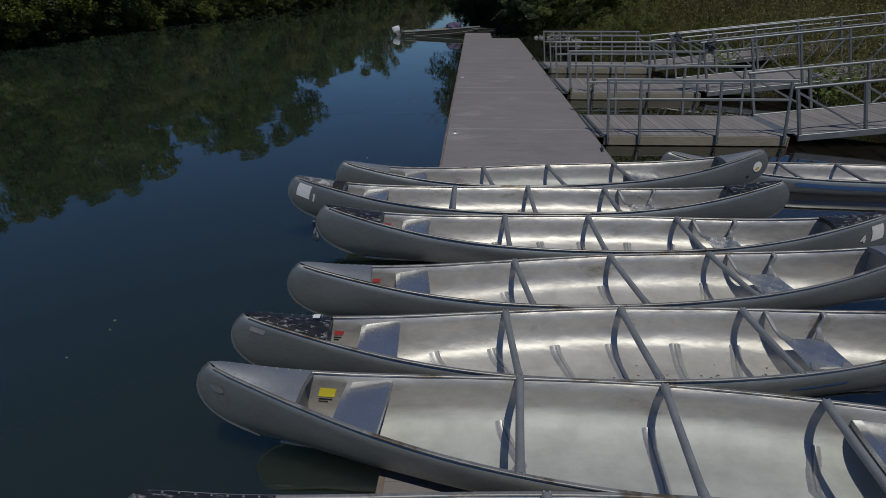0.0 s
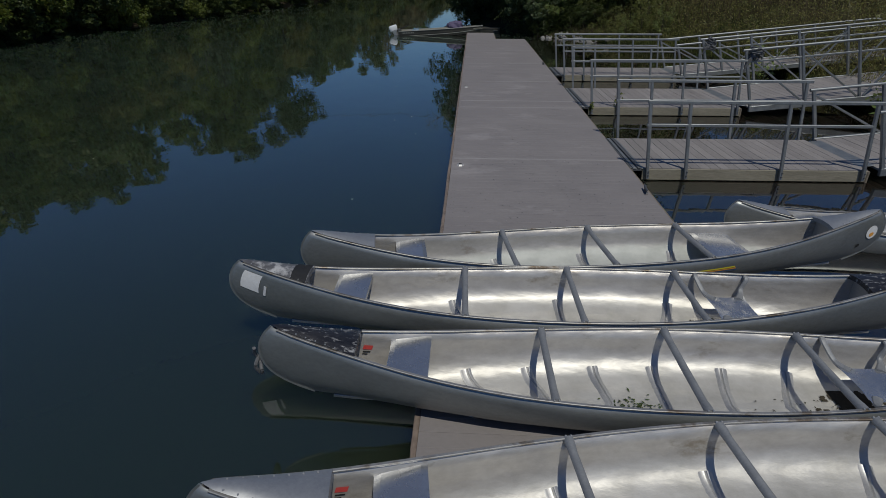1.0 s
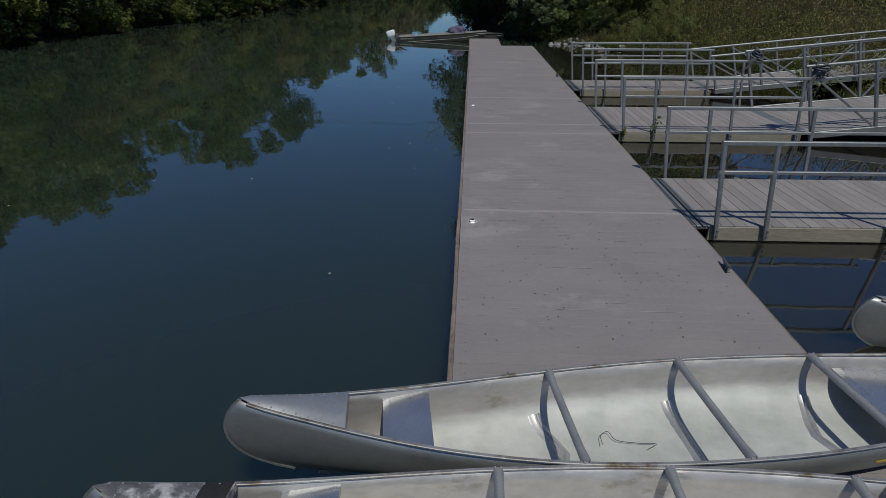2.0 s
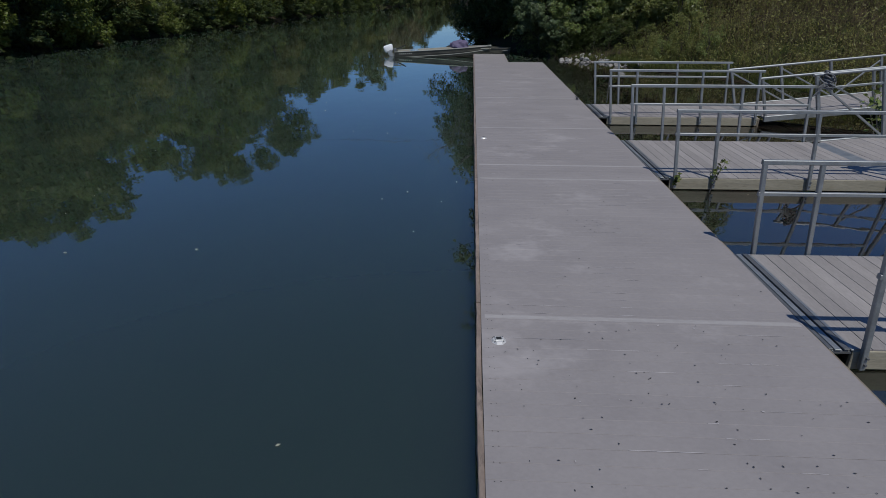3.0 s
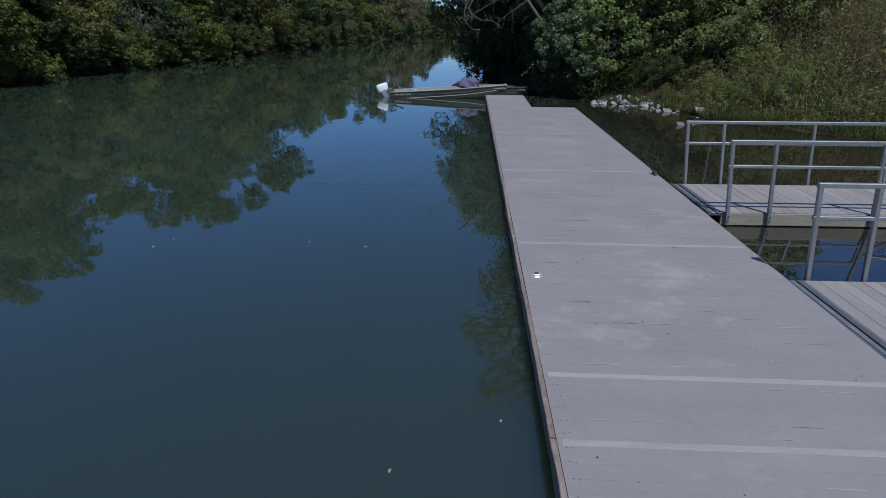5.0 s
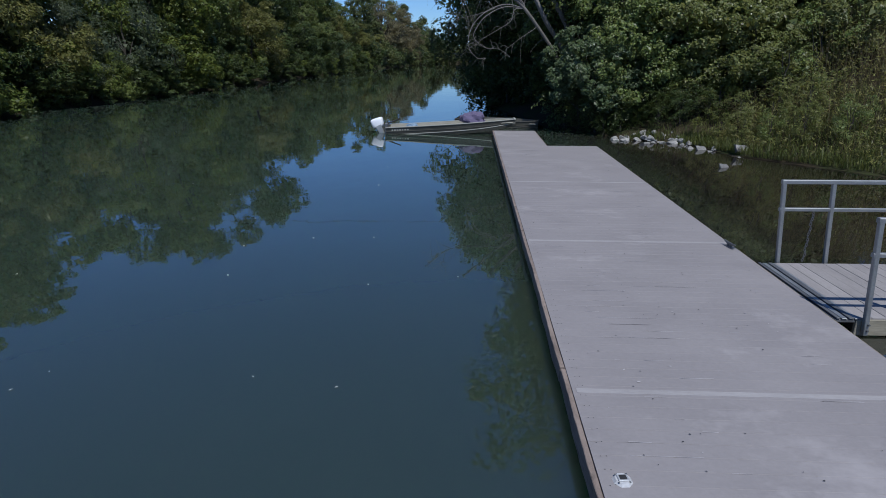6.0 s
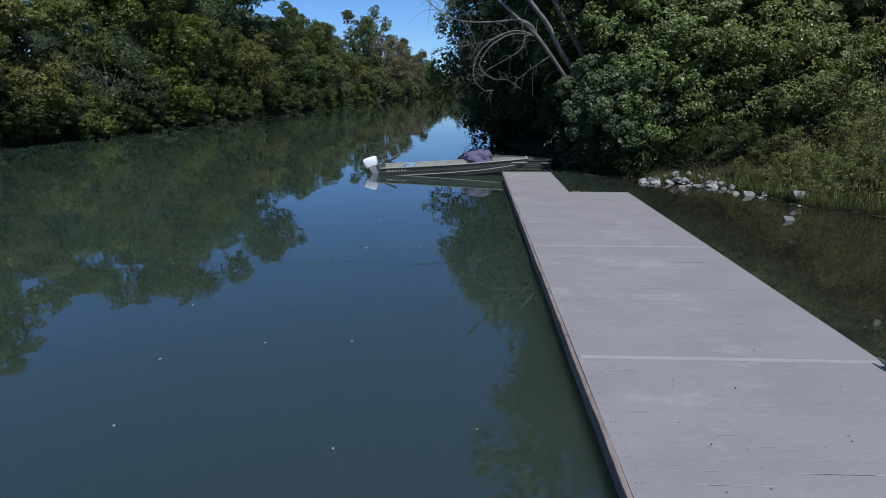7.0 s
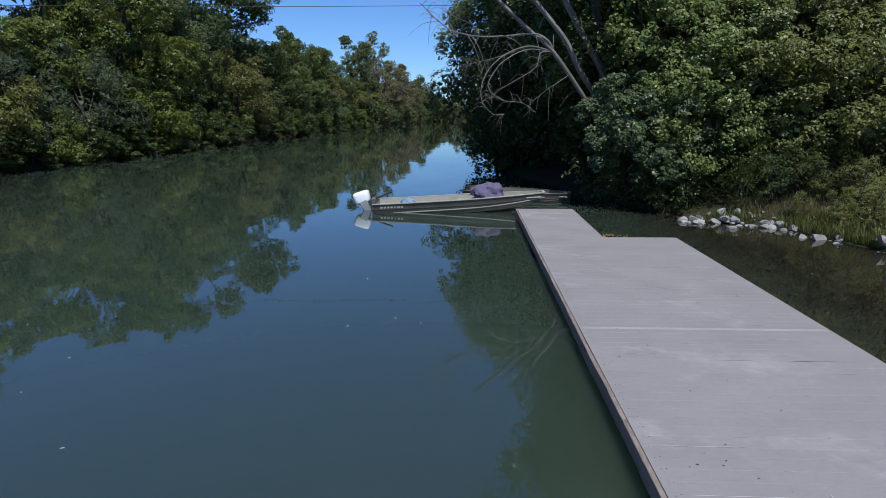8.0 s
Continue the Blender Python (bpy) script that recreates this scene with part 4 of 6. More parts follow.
def flat_bits(name, pts, size, mat, label, category, gen):
    n = len(pts)
    th = gen.uniform(0, 6.28, n)
    a = np.stack([np.cos(th), np.sin(th), gen.normal(size=n) * 0.2], 1) * size * gen.uniform(0.5, 1.3, n)[:, None]
    b = np.stack([-np.sin(th), np.cos(th), gen.normal(size=n) * 0.2], 1) * size * 0.4
    v = np.stack([pts - a, pts + b, pts + a, pts - b], 1).reshape(-1, 3)
    tagged(link_mesh(name, np_mesh(name, v, np.arange(4 * n).reshape(n, 4)), mat), label, category, kind="stuff")




def mud_patch(c, x0, x1, y0, y1, seed):
    """A thin dried crust of dark mud that lies on the canoe's floor, ragged and broken."""
    vs_, fs_ = [], []
    nx, ny = 64, 40
    for i_ in range(nx):
        for k_ in range(ny):
            a_, b_ = (i_ + 0.5) / nx * 2 - 1, (k_ + 0.5) / ny * 2 - 1
            edge = 1.0 - (a_ * a_ + b_ * b_) + 0.9 * noise.noise((a_ * 2.6, b_ * 2.2, seed * 1.7)) + 0.4 * noise.noise((a_ * 8, b_ * 7, seed * 2.3))
            if edge < 0.45:
                continue
            quad = []
            for da, db in ((-1, -1), (1, -1), (1, 1), (-1, 1)):
                x_ = x0 + (x1 - x0) * (i_ + 0.5 + 0.5 * da) / nx
                y_ = y0 + (y1 - y0) * (k_ + 0.5 + 0.5 * db) / ny
                u_ = x_ / (LEN - 0.05)
                lo, hi = 0.0, 0.8
                for _ in range(14):
                    mid_ = (lo + hi) / 2
                    if hull_point(u_, mid_, 1).y < abs(y_):
                        lo = mid_
                    else:
                        hi = mid_
                quad.append(in_canoe(c, x_, y_, hull_point(u_, lo, 1).z + 0.0085))
            n_ = len(vs_)
            vs_ += quad
            fs_.append((n_, n_ + 1, n_ + 2, n_ + 3))
    me = np_mesh("mud", np.array([tuple(v) for v in vs_]), np.array(fs_))
    tagged(link_mesh("mud", me, MUD), "dark dried mud caked on a canoe floor", "mud", kind="stuff")


mud_patch(c5, 0.84, 1.45, -0.22, 0.20, 3)
mud_patch(c6, 0.82, 1.35, -0.24, 0.18, 5)
mud_patch(c5, -0.98, -0.74, -0.20, 0.0, 8)
flat_bits("wet_weed", cent, 0.016, LEAF_DARK, "clump of wet green weed on a canoe floor", "weed", g)

for c, n_, x_, label in ((c5, 46, 0.95, "dark mud and leaf crumbs on a canoe floor"), (c4, 16, -0.2, "a few dry leaf crumbs on a canoe floor"), (c3, 30, 0.5, "dry leaf crumbs on a canoe floor"), (c6, 26, 0.9, "dark mud crumbs on a canoe floor")):
    bits_ = np.array([in_canoe(c, x_ + 0.35 * g.normal(), 0.07 * g.normal(), 0.034) for _ in range(n_)])
    flat_bits("crumbs", bits_, 0.011, SOIL, label, "litter", g)

# ---- motor boats moored behind the dock ----
def boat(m, length, beam_, height, label, motor=True):
    """An open metal boat: x runs from the transom to the bow."""
    t = thing("jon_boat", m, label, "boat", "moored boats")

    def section(u):
        w = beam_ / 2 * (1 - 0.72 * max(0, (u - 0.45) / 0.55) ** 2.0)
        keel = -0.10 + 0.17 * max(0, (u - 0.55) / 0.45) ** 2.2
        top = height * (1 + 0.30 * max(0, u - 0.15) ** 1.4)
        return u * length, w, keel, top
    for name, mat, inset, thick in (("hull", OLIVE, 0.0, 0), ("lining", BOAT_IN if motor else OLIVE_SHADE, 0.03, 1)):
        bm = bmesh.new()
        rows = []
        for i in range(25):
            x, w, keel, top = section(i / 24)
            if thick:
                x = min(max(x, 0.05), length - 0.06)
            w -= inset
            keel += 0.14 if thick else 0
            top -= 0.006 if thick else 0
            rows.append([bm.verts.new(p) for p in ((x, -w, top), (x, -w * 0.93, keel + (top - keel) * 0.45), (x, -w * 0.84, keel + 0.04), (x, 0, keel),
                                                    (x, w * 0.84, keel + 0.04), (x, w * 0.93, keel + (top - keel) * 0.45), (x, w, top))])
        for r, s in zip(rows, rows[1:]):
            for k in range(6):
                bm.faces.new((r[k], r[k + 1], s[k + 1], s[k]))
        bm.faces.new(rows[0])
        bm.faces.new(rows[-1])
        part(name, bm, mat, t, "", False)
    # without motor: trim in dark olive, the tree shade put into its colour
    for side in (-1, 1):
        pts = [Vector((x, side * w, top)) for x, w, k, top in (section(i / 24) for i in range(25))]
        part("gunwale", sweep(bmesh.new(), pts, square(0.04, 0.026)), OLIVE_PALE if motor else OLIVE, t)
        pts = [Vector((x, side * (w * 0.905 + 0.006), k + 0.04 + (top - k - 0.04) * (0.20 + 0.22 * i / 24))) for i, (x, w, k, top) in enumerate(section(q / 24) for q in range(25))]
        part("stripe", sweep(bmesh.new(), pts, square(0.014, 0.024)), OLIVE_PALE if motor else OLIVE, t)
        pts = [Vector((x, side * (w * 0.95 + 0.004), k + (top - k) * 0.62)) for x, w, k, top in (section(i / 24) for i in range(25))]
        part("rib_line", sweep(bmesh.new(), pts, square(0.012, 0.02)), OLIVE, t)
    x, w, keel, top = section(1.0)
    part("bow_cap", boxes(((x - 0.02, 0, top), (0.07, 2 * w + 0.06, 0.05), 0.01)), OLIVE_PALE if motor else OLIVE, t)
    part("bow_deck", boxes(((length * 0.87, 0, top - 0.10), (length * 0.22, beam_ * 0.52, 0.03), 0.008)), BOAT_IN, t)
    for u in (0.22, 0.52):
        x, w, keel, top = section(u)
        part("bench", boxes(((x, 0, top - 0.12), (0.32, 2 * w - 0.06, 0.05), 0.012)), BOAT_IN, t)
    if motor:
        for k in range(7):
            part("name_bar", boxes(((0.22 + 0.085 * k, -beam_ / 2 * 0.955 - 0.008, height * 0.66), (0.055 if k != 4 else 0.03, 0.006, 0.055))), OLIVE_PALE, t)
        leg = sweep(bmesh.new(), [(-0.30, 0, height + 0.04), (-0.22, 0, height * 0.45), (-0.13, 0, -0.10), (-0.09, 0, -0.32)], square(0.16, 0.27), sizes=[1.3, 1.15, 0.95, 0.85], up=(0, 1, 0))
        out = part("outboard_motor", leg, ALU_TRIM, t, "white outboard motor tilted at the transom", True)
        bm = bmesh.new()
        bmesh.ops.create_uvsphere(bm, u_segments=20, v_segments=12, radius=1.0)
        for v in bm.verts:
            p = v.co
            taper = 1.0 + 0.12 * p.z
            v.co = Vector((math.copysign(abs(p.x) ** 0.45, p.x) * 0.19 * taper, math.copysign(abs(p.y) ** 0.5, p.y) * 0.145, math.copysign(abs(p.z) ** 0.45, p.z) * 0.145))
        cowl = part("cowl", bm, COWL, out, "", True)
        cowl.matrix_local = pose(-0.33, 0, height + 0.12, 0, -14) @ Matrix.Diagonal((1.08, 1.08, 1.1, 1))
        part("cowl_band", boxes(((-0.28, 0, height - 0.035), (0.30, 0.25, 0.022), 0.008)), STEEL_DARK, out)
        part("bracket", boxes(((-0.03, 0, height * 0.8), (0.12, 0.24, 0.30), 0.02)), STEEL_DARK, out)
        part("tiller", sweep(bmesh.new(), [(-0.1, 0, height + 0.05), (0.20, 0.02, height + 0.14), (0.44, 0.04, height + 0.23)], circle(8, 0.025)), BLACK, out, "", True)
        part("cavitation_plate", boxes(((-0.16, 0, -0.20), (0.30, 0.18, 0.02), 0.005)), COWL, out)
    return t


boat(pose(-3.93, 32.55, WATER - 0.045, 0, -2.7, 0), 4.27, 0.98, 0.25, "olive metal jon boat with white outboard at the dock end")
boat(pose(-1.65, 34.5, WATER + 0.04, 0, 2.5, -9), 2.95, 1.1, 0.26, "olive metal jon boat moored behind another, empty", motor=False)


def cloth(m):
    bm = bmesh.new()
    bmesh.ops.create_icosphere(bm, subdivisions=4, radius=1.0)
    for v in bm.verts:
        p = v.co.copy()
        k = 1 + 0.35 * noise.noise(p * 1.6) + 0.16 * noise.noise(p * 4.5) + 0.06 * noise.noise(p * 11)
        v.co = Vector((p.x * 0.42 * k, p.y * 0.30 * k, max(-0.02, p.z) * 0.24 * k))
    ob = part("tarp", bm, PURPLE, None, "", True)
    ob.matrix_world = m
    tagged(ob, "crumpled faded purple tarp heaped in the boat's bow", "tarp")


cloth(pose(-1.05, 32.6, 0.55, 0, 8, 10) @ Matrix.Diagonal((1.05, 1.1, 1.5, 1)))
bm = bmesh.new()
bmesh.ops.create_icosphere(bm, subdivisions=3, radius=1.0)
for v in bm.verts:
    p = v.co.copy()
    v.co = Vector((p.x * 0.20, p.y * 0.16, p.z * 0.11)) * (1 + 0.3 * noise.noise(p * 3))
ob = part("bag", bm, BAG, None, "", True)
ob.matrix_world = pose(-3.1, 32.55, 0.42)
tagged(ob, "small faded blue bag lying in the motor boat", "bag")

# ---- plants ----
def leaf_quads(p, normal, size, gen, long=0.5):
    """A pointed leaf of two triangles' area at each place, facing about its normal."""
    n = len(p)
    normal = normal / (np.linalg.norm(normal, axis=1, keepdims=True) + 1e-9)
    r = gen.normal(size=(n, 3))
    a = np.cross(normal, r)
    a /= np.linalg.norm(a, axis=1, keepdims=True) + 1e-9
    b = np.cross(normal, a)
    s = (size * gen.uniform(0.6, 1.35, n))[:, None]
    v = np.stack([p - a * s * 0.5, p + b * s * long * 0.5 + normal * s * 0.06, p + a * s * 0.5, p - b * s * long * 0.5 + normal * s * 0.06], 1)
    f = np.arange(4 * n).reshape(n, 4)
    return v.reshape(-1, 3), f


def leaf_tris(p, normal, size, gen, long=0.5):
    """The same as one triangle a leaf, for crowns far off."""
    n = len(p)
    normal = normal / (np.linalg.norm(normal, axis=1, keepdims=True) + 1e-9)
    a = np.cross(normal, gen.normal(size=(n, 3)))
    a /= np.linalg.norm(a, axis=1, keepdims=True) + 1e-9
    b = np.cross(normal, a)
    s = (size * gen.uniform(0.65, 1.4, n))[:, None]
    v = np.stack([p - a * s * 0.5, p + a * s * 0.2 + b * s * long * 0.62, p + a * s * 0.5 - b * s * long * 0.5], 1)
    return v.reshape(-1, 3), np.arange(3 * n).reshape(n, 3)


def crown_mesh(name, centres, radii, n, size, gen, squash=0.85, long=0.62, tufts=7, droop=0.8):
    """Flat drooping sprays of leaves in tiers with dark gaps, and a thin filling inside each mass."""
    centres, radii = np.array(centres), np.array(radii)
    m = int(n * 0.16)
    idx = gen.choice(len(radii), m, p=radii ** 2 / (radii ** 2).sum())
    e = gen.normal(size=(m, 3))
    e /= np.linalg.norm(e, axis=1, keepdims=True)
    p1 = centres[idx] + e * (radii[idx] * gen.uniform(0.3, 0.95, m))[:, None]
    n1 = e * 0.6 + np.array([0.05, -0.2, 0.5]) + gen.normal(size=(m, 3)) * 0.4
    # sprays
    k = n - m
    d = gen.normal(size=(len(radii), tufts, 3)) + np.array([0, 0, 0.15])
    d /= np.linalg.norm(d, axis=2, keepdims=True)
    rad = radii[:, None] * gen.uniform(0.45, 1.2, (len(radii), tufts)) ** 0.6
    tc = (centres[:, None, :] + d * rad[:, :, None] * np.array([1, 1, squash])).reshape(-1, 3)
    td = d.reshape(-1, 3)
    tr = (radii[:, None] * gen.uniform(0.24, 0.52, (len(radii), tufts))).reshape(-1)
    idx = gen.choice(len(tr), k, p=tr ** 2 / (tr ** 2).sum())
    e = gen.normal(size=(k, 3))
    e /= np.linalg.norm(e, axis=1, keepdims=True)
    off = e * (tr[idx] * gen.uniform(0, 1, k) ** 0.5 * gen.uniform(0.75, 1.3, k))[:, None] * np.array([1.15, 1.15, 0.34])
    flat = td[idx] * np.array([1, 1, 0])
    off[:, 2] -= droop * (off * flat).sum(1)
    p2 = tc[idx] + off
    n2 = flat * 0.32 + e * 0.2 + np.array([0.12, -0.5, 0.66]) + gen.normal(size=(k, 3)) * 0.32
    v, f = leaf_quads(np.concatenate([p1, p2]), np.concatenate([n1, n2]), size, gen, long)
    return np_mesh(name, v, f)


def lumpy_mesh(name, centres, radii, n, size, gen, long=0.6, sub=15, near=False):
    """Leaves on the outside of many small lumps that sit on larger lumps, so that tops catch light and undersides stay dark."""
    centres, radii = np.array(centres), np.array(radii)
    mid = centres.mean(0)
    out = centres - mid
    out /= np.linalg.norm(out, axis=1, keepdims=True) + 1e-6
    d = gen.normal(size=(len(radii), sub, 3)) + out[:, None, :] * 0.9 + np.array([0, 0, 0.35])
    d /= np.linalg.norm(d, axis=2, keepdims=True)
    rad = radii[:, None] * gen.uniform(0.76, 1.04, (len(radii), sub))
    sc = (centres[:, None, :] + d * rad[:, :, None] * np.array([1, 1, 0.88])).reshape(-1, 3)
    sd = d.reshape(-1, 3)
    sr = (radii[:, None] * gen.uniform(0.22, 0.42, (len(radii), sub))).reshape(-1)
    idx = gen.choice(len(sr), n, p=sr ** 2 / (sr ** 2).sum())
    e = gen.normal(size=(n, 3)) + sd[idx] * 0.55 + np.array([0, 0, 0.25])
    e /= np.linalg.norm(e, axis=1, keepdims=True)
    off = e * (sr[idx] * gen.uniform(0.1, 1.0, n) ** (0.25 if near else 0.4) * gen.uniform(0.9, 1.15, n))[:, None] * np.array([1.1, 1.1, 0.8])
    p = sc[idx] + off
    dist = np.stack([np.linalg.norm(p - c, axis=1) / r for c, r in zip(centres, radii)], 1).min(1)
    keep = dist > 0.62
    p, e, t = p[keep], e[keep], sd[idx][keep]
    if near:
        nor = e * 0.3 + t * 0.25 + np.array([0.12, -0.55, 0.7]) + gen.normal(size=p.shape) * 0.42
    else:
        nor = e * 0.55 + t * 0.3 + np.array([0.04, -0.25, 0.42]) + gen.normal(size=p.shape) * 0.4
    # a thin filling inside, so that no daylight shows through the thick of it
    m = n // 9
    k = gen.choice(len(radii), m, p=radii ** 2 / (radii ** 2).sum())
    f = gen.normal(size=(m, 3))
    f /= np.linalg.norm(f, axis=1, keepdims=True)
    p2 = centres[k] + f * (radii[k] * gen.uniform(0.35, 0.75, m))[:, None]
    leaves = leaf_quads if size < 0.1 else leaf_tris
    v1, f1 = leaves(p, nor, size, gen, long)
    v2, f2 = leaves(p2, f + gen.normal(size=(m, 3)) * 0.5, size * 1.9, gen, 0.8)
    return np_mesh(name, np.concatenate([v1, v2]), np.concatenate([f1, f2 + len(v1)]))


def limb(bm, pts, r0, r1, n=6):
    k = len(pts)
    sweep(bm, pts, circle(n), up=(0.3, 0.9, 0.2), sizes=[r0 + (r1 - r0) * i / (k - 1) for i in range(k)])


def tree(name, h, spread, low, leaf, n, mat, seed, label, category="tree", clumps=26, lean=(0, 0), bark=None, group="", shell=0.55, long=0.62, lumpy=False, grain=1.0):
    """Trunk, limbs and a crown of many leaves in uneven clumps."""
    g = np.random.default_rng(seed)
    t = thing(name, Matrix(), label, category, group)
    centres, radii = [], []
    for k in range(clumps):
        z = low + (h - low) * ((k + g.uniform(0, 1)) / clumps)
        q = (z - low) / (h - low)
        env = spread * math.sin(math.pi * (0.14 + 0.76 * q)) ** 0.6
        a = g.uniform(0, 2 * math.pi)
        rr = env * (shell + (1 - shell) * g.uniform(0, 1)) * g.uniform(0.55, 1.0)
        centres.append((lean[0] * q + rr * math.cos(a), lean[1] * q + rr * math.sin(a), z - 0.03 * h))
        radii.append(g.uniform(0.30, 0.48) * env * grain)
    bm = bmesh.new()
    top = Vector((lean[0] * 0.7, lean[1] * 0.7, h * 0.72))
    axis = [Vector((0, 0, -0.4)).lerp(top, i / 7) + Vector((g.normal(), g.normal(), 0)) * 0.02 * h * (i > 0) for i in range(8)]
    r = 0.022 * h
    limb(bm, axis, r, r * 0.25, 8)
    for c in centres[::3]:
        c = Vector(c)
        s = axis[min(6, max(1, int(7 * c.z / h * 0.75)))]
        mid = s.lerp(c, 0.5) + Vector((0, 0, 0.04 * h))
        limb(bm, curve_points([s, mid, c], 2), r * 0.35, r * 0.06, 4)
    part("trunk", bm, bark or (BARK_DARK if category == "shrub" or group == NEAR or lumpy else BARK), t, "", True)
    if lumpy:
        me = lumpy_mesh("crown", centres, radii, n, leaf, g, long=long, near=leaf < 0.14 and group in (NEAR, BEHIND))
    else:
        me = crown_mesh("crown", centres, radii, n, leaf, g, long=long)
    link_mesh("crown", me, mat, t)
    return t


def place(proto, x, y, s=1.0, sz=None, rot=None, dz=-0.05):
    z = max(ground_z(x, y), WATER) + dz
    c = copy_thing(proto, Matrix())
    c.matrix_basis = pose(x, y, z, rng.uniform(-2, 2), rng.uniform(-2, 2), rng.uniform(0, 360) if rot is None else rot) @ Matrix.Diagonal((s, s, sz or s, 1))
    return c


NEAR = "trees beyond the dock"
BEHIND = "shrubs behind the stones"
# kinds for the far bank, each built once: dense ones for the near reach, thinner ones for the far reach
FAR = "trees on the far bank"
SHRUBS = "bank shrubs"
round_green = tree("tree", 9.0, 3.6, 0.9, 0.17, 21000, LEAF_MID, 1, "green leafy tree with a rounded uneven crown on the river bank", group=FAR, clumps=20, lumpy=True)
bright = tree("tree", 10.0, 3.7, 0.8, 0.165, 23000, LEAF_SUNNY, 2, "bright yellow-green leafy tree on the river bank", group=FAR, clumps=24, lumpy=True)
dome = tree("tree", 6.6, 3.3, 0.5, 0.145, 22000, LEAF_DOME, 16, "olive dome-shaped tree hanging over the water", group=FAR, clumps=20, lumpy=True)
tall = tree("tree", 16.0, 5.2, 2.0, 0.20, 42000, LEAF_DARK, 3, "tall dark green tree with a dense crown", group=FAR, clumps=30, lumpy=True)
airy = tree("tree", 14.0, 3.4, 4.0, 0.17, 14000, LEAF_MID, 19, "tall thin leafy tree whose crown shows gaps of sky", group=FAR, clumps=17, lumpy=True)
hang = tree("shrub", 3.0, 1.8, 0.4, 0.12, 5500, LEAF_SUNNY, 17, "bright green shrub hanging over the water's edge", "shrub", 12, group=SHRUBS, lumpy=True)
dusk = tree("shrub", 4.4, 2.3, 0.4, 0.13, 9000, LEAF_DARK, 18, "dark green shrub at the water's edge", "shrub", 15, group=SHRUBS, lumpy=True)
edge_low = tree("shrub", 2.2, 1.5, 0.15, 0.13, 3000, LEAF_DARK, 20, "low dark growth hanging to the water's edge", "shrub", 9, group=SHRUBS, lumpy=True)
sallow = tree("shrub", 5.0, 2.6, 0.5, 0.12, 8500, LEAF_SALLOW, 7, "grey-green half-bare willow shrub at the water's edge", "shrub", 20, group=SHRUBS, long=0.3, lumpy=True)
bush_a = tree("shrub", 5.0, 2.7, 0.25, 0.18, 3600, LEAF_MID, 4, "green bank shrub leaning out over the water", "shrub", 24, group=SHRUBS, lumpy=True)
bush_b = tree("shrub", 4.4, 2.5, 0.2, 0.17, 3000, LEAF_DARK, 5, "dark green shrub at the water's edge", "shrub", 22, group=SHRUBS, lumpy=True)
bush_d = tree("shrub", 3.8, 2.3, 0.2, 0.13, 3000, LEAF_GREY, 8, "grey-green willow shrub beside the narrow reach", "shrub", 22, group=SHRUBS, lumpy=True)
brown = tree("tree", 10.0, 3.8, 0.8, 0.21, 13000, LEAF_BROWN, 8, "brownish thinning tree on the river bank", group=FAR, clumps=26, lumpy=True, long=0.4)
poplar = tree("tree", 17.0, 3.6, 5.0, 0.27, 7500, LEAF_OLIVE, 9, "tall thin yellow-green tree with a sparse crown", group=FAR, clumps=24, lumpy=True)
far_a = tree("tree", 9.0, 3.7, 1.0, 0.30, 7000, LEAF_FAR, 11, "green leafy tree on the distant river bank", group=FAR, clumps=20, lumpy=True)
far_b = tree("tree", 9.0, 3.6, 1.0, 0.30, 7000, LEAF_DOME, 12, "yellow-green leafy tree on the distant river bank", group=FAR, clumps=20, lumpy=True)
far_t = tree("tree", 14.0, 4.4, 1.5, 0.33, 9000, LEAF_FAR, 13, "tall green tree on the distant river bank", group=FAR, clumps=26, lumpy=True)
far_s = tree("shrub", 5.0, 2.7, 0.25, 0.31, 2000, LEAF_FAR, 14, "green shrub at the water's edge of the distant bank", "shrub", 24, group=SHRUBS, lumpy=True)
far_d = tree("shrub", 4.4, 2.5, 0.2, 0.29, 1800, LEAF_DARK, 15, "dark green shrub at the water's edge of the distant bank", "shrub", 22, group=SHRUBS, lumpy=True)
FIRST = set()


def stand(proto, height, x, y, h, wide=1.0):
    """A tree of the far bank by its height; the first of a kind is the kind's own object."""
    s = h / height
    z = max(ground_z(x, y), WATER) - 0.05
    m = pose(x, y, z, rng.uniform(-2, 2), rng.uniform(-2, 2), rng.uniform(0, 360)) @ Matrix.Diagonal((s * wide, s * wide, s, 1))
    if proto.name in FIRST:
        c = copy_thing(proto, Matrix())
    else:
        FIRST.add(proto.name)
        c = proto
    c.matrix_basis = m


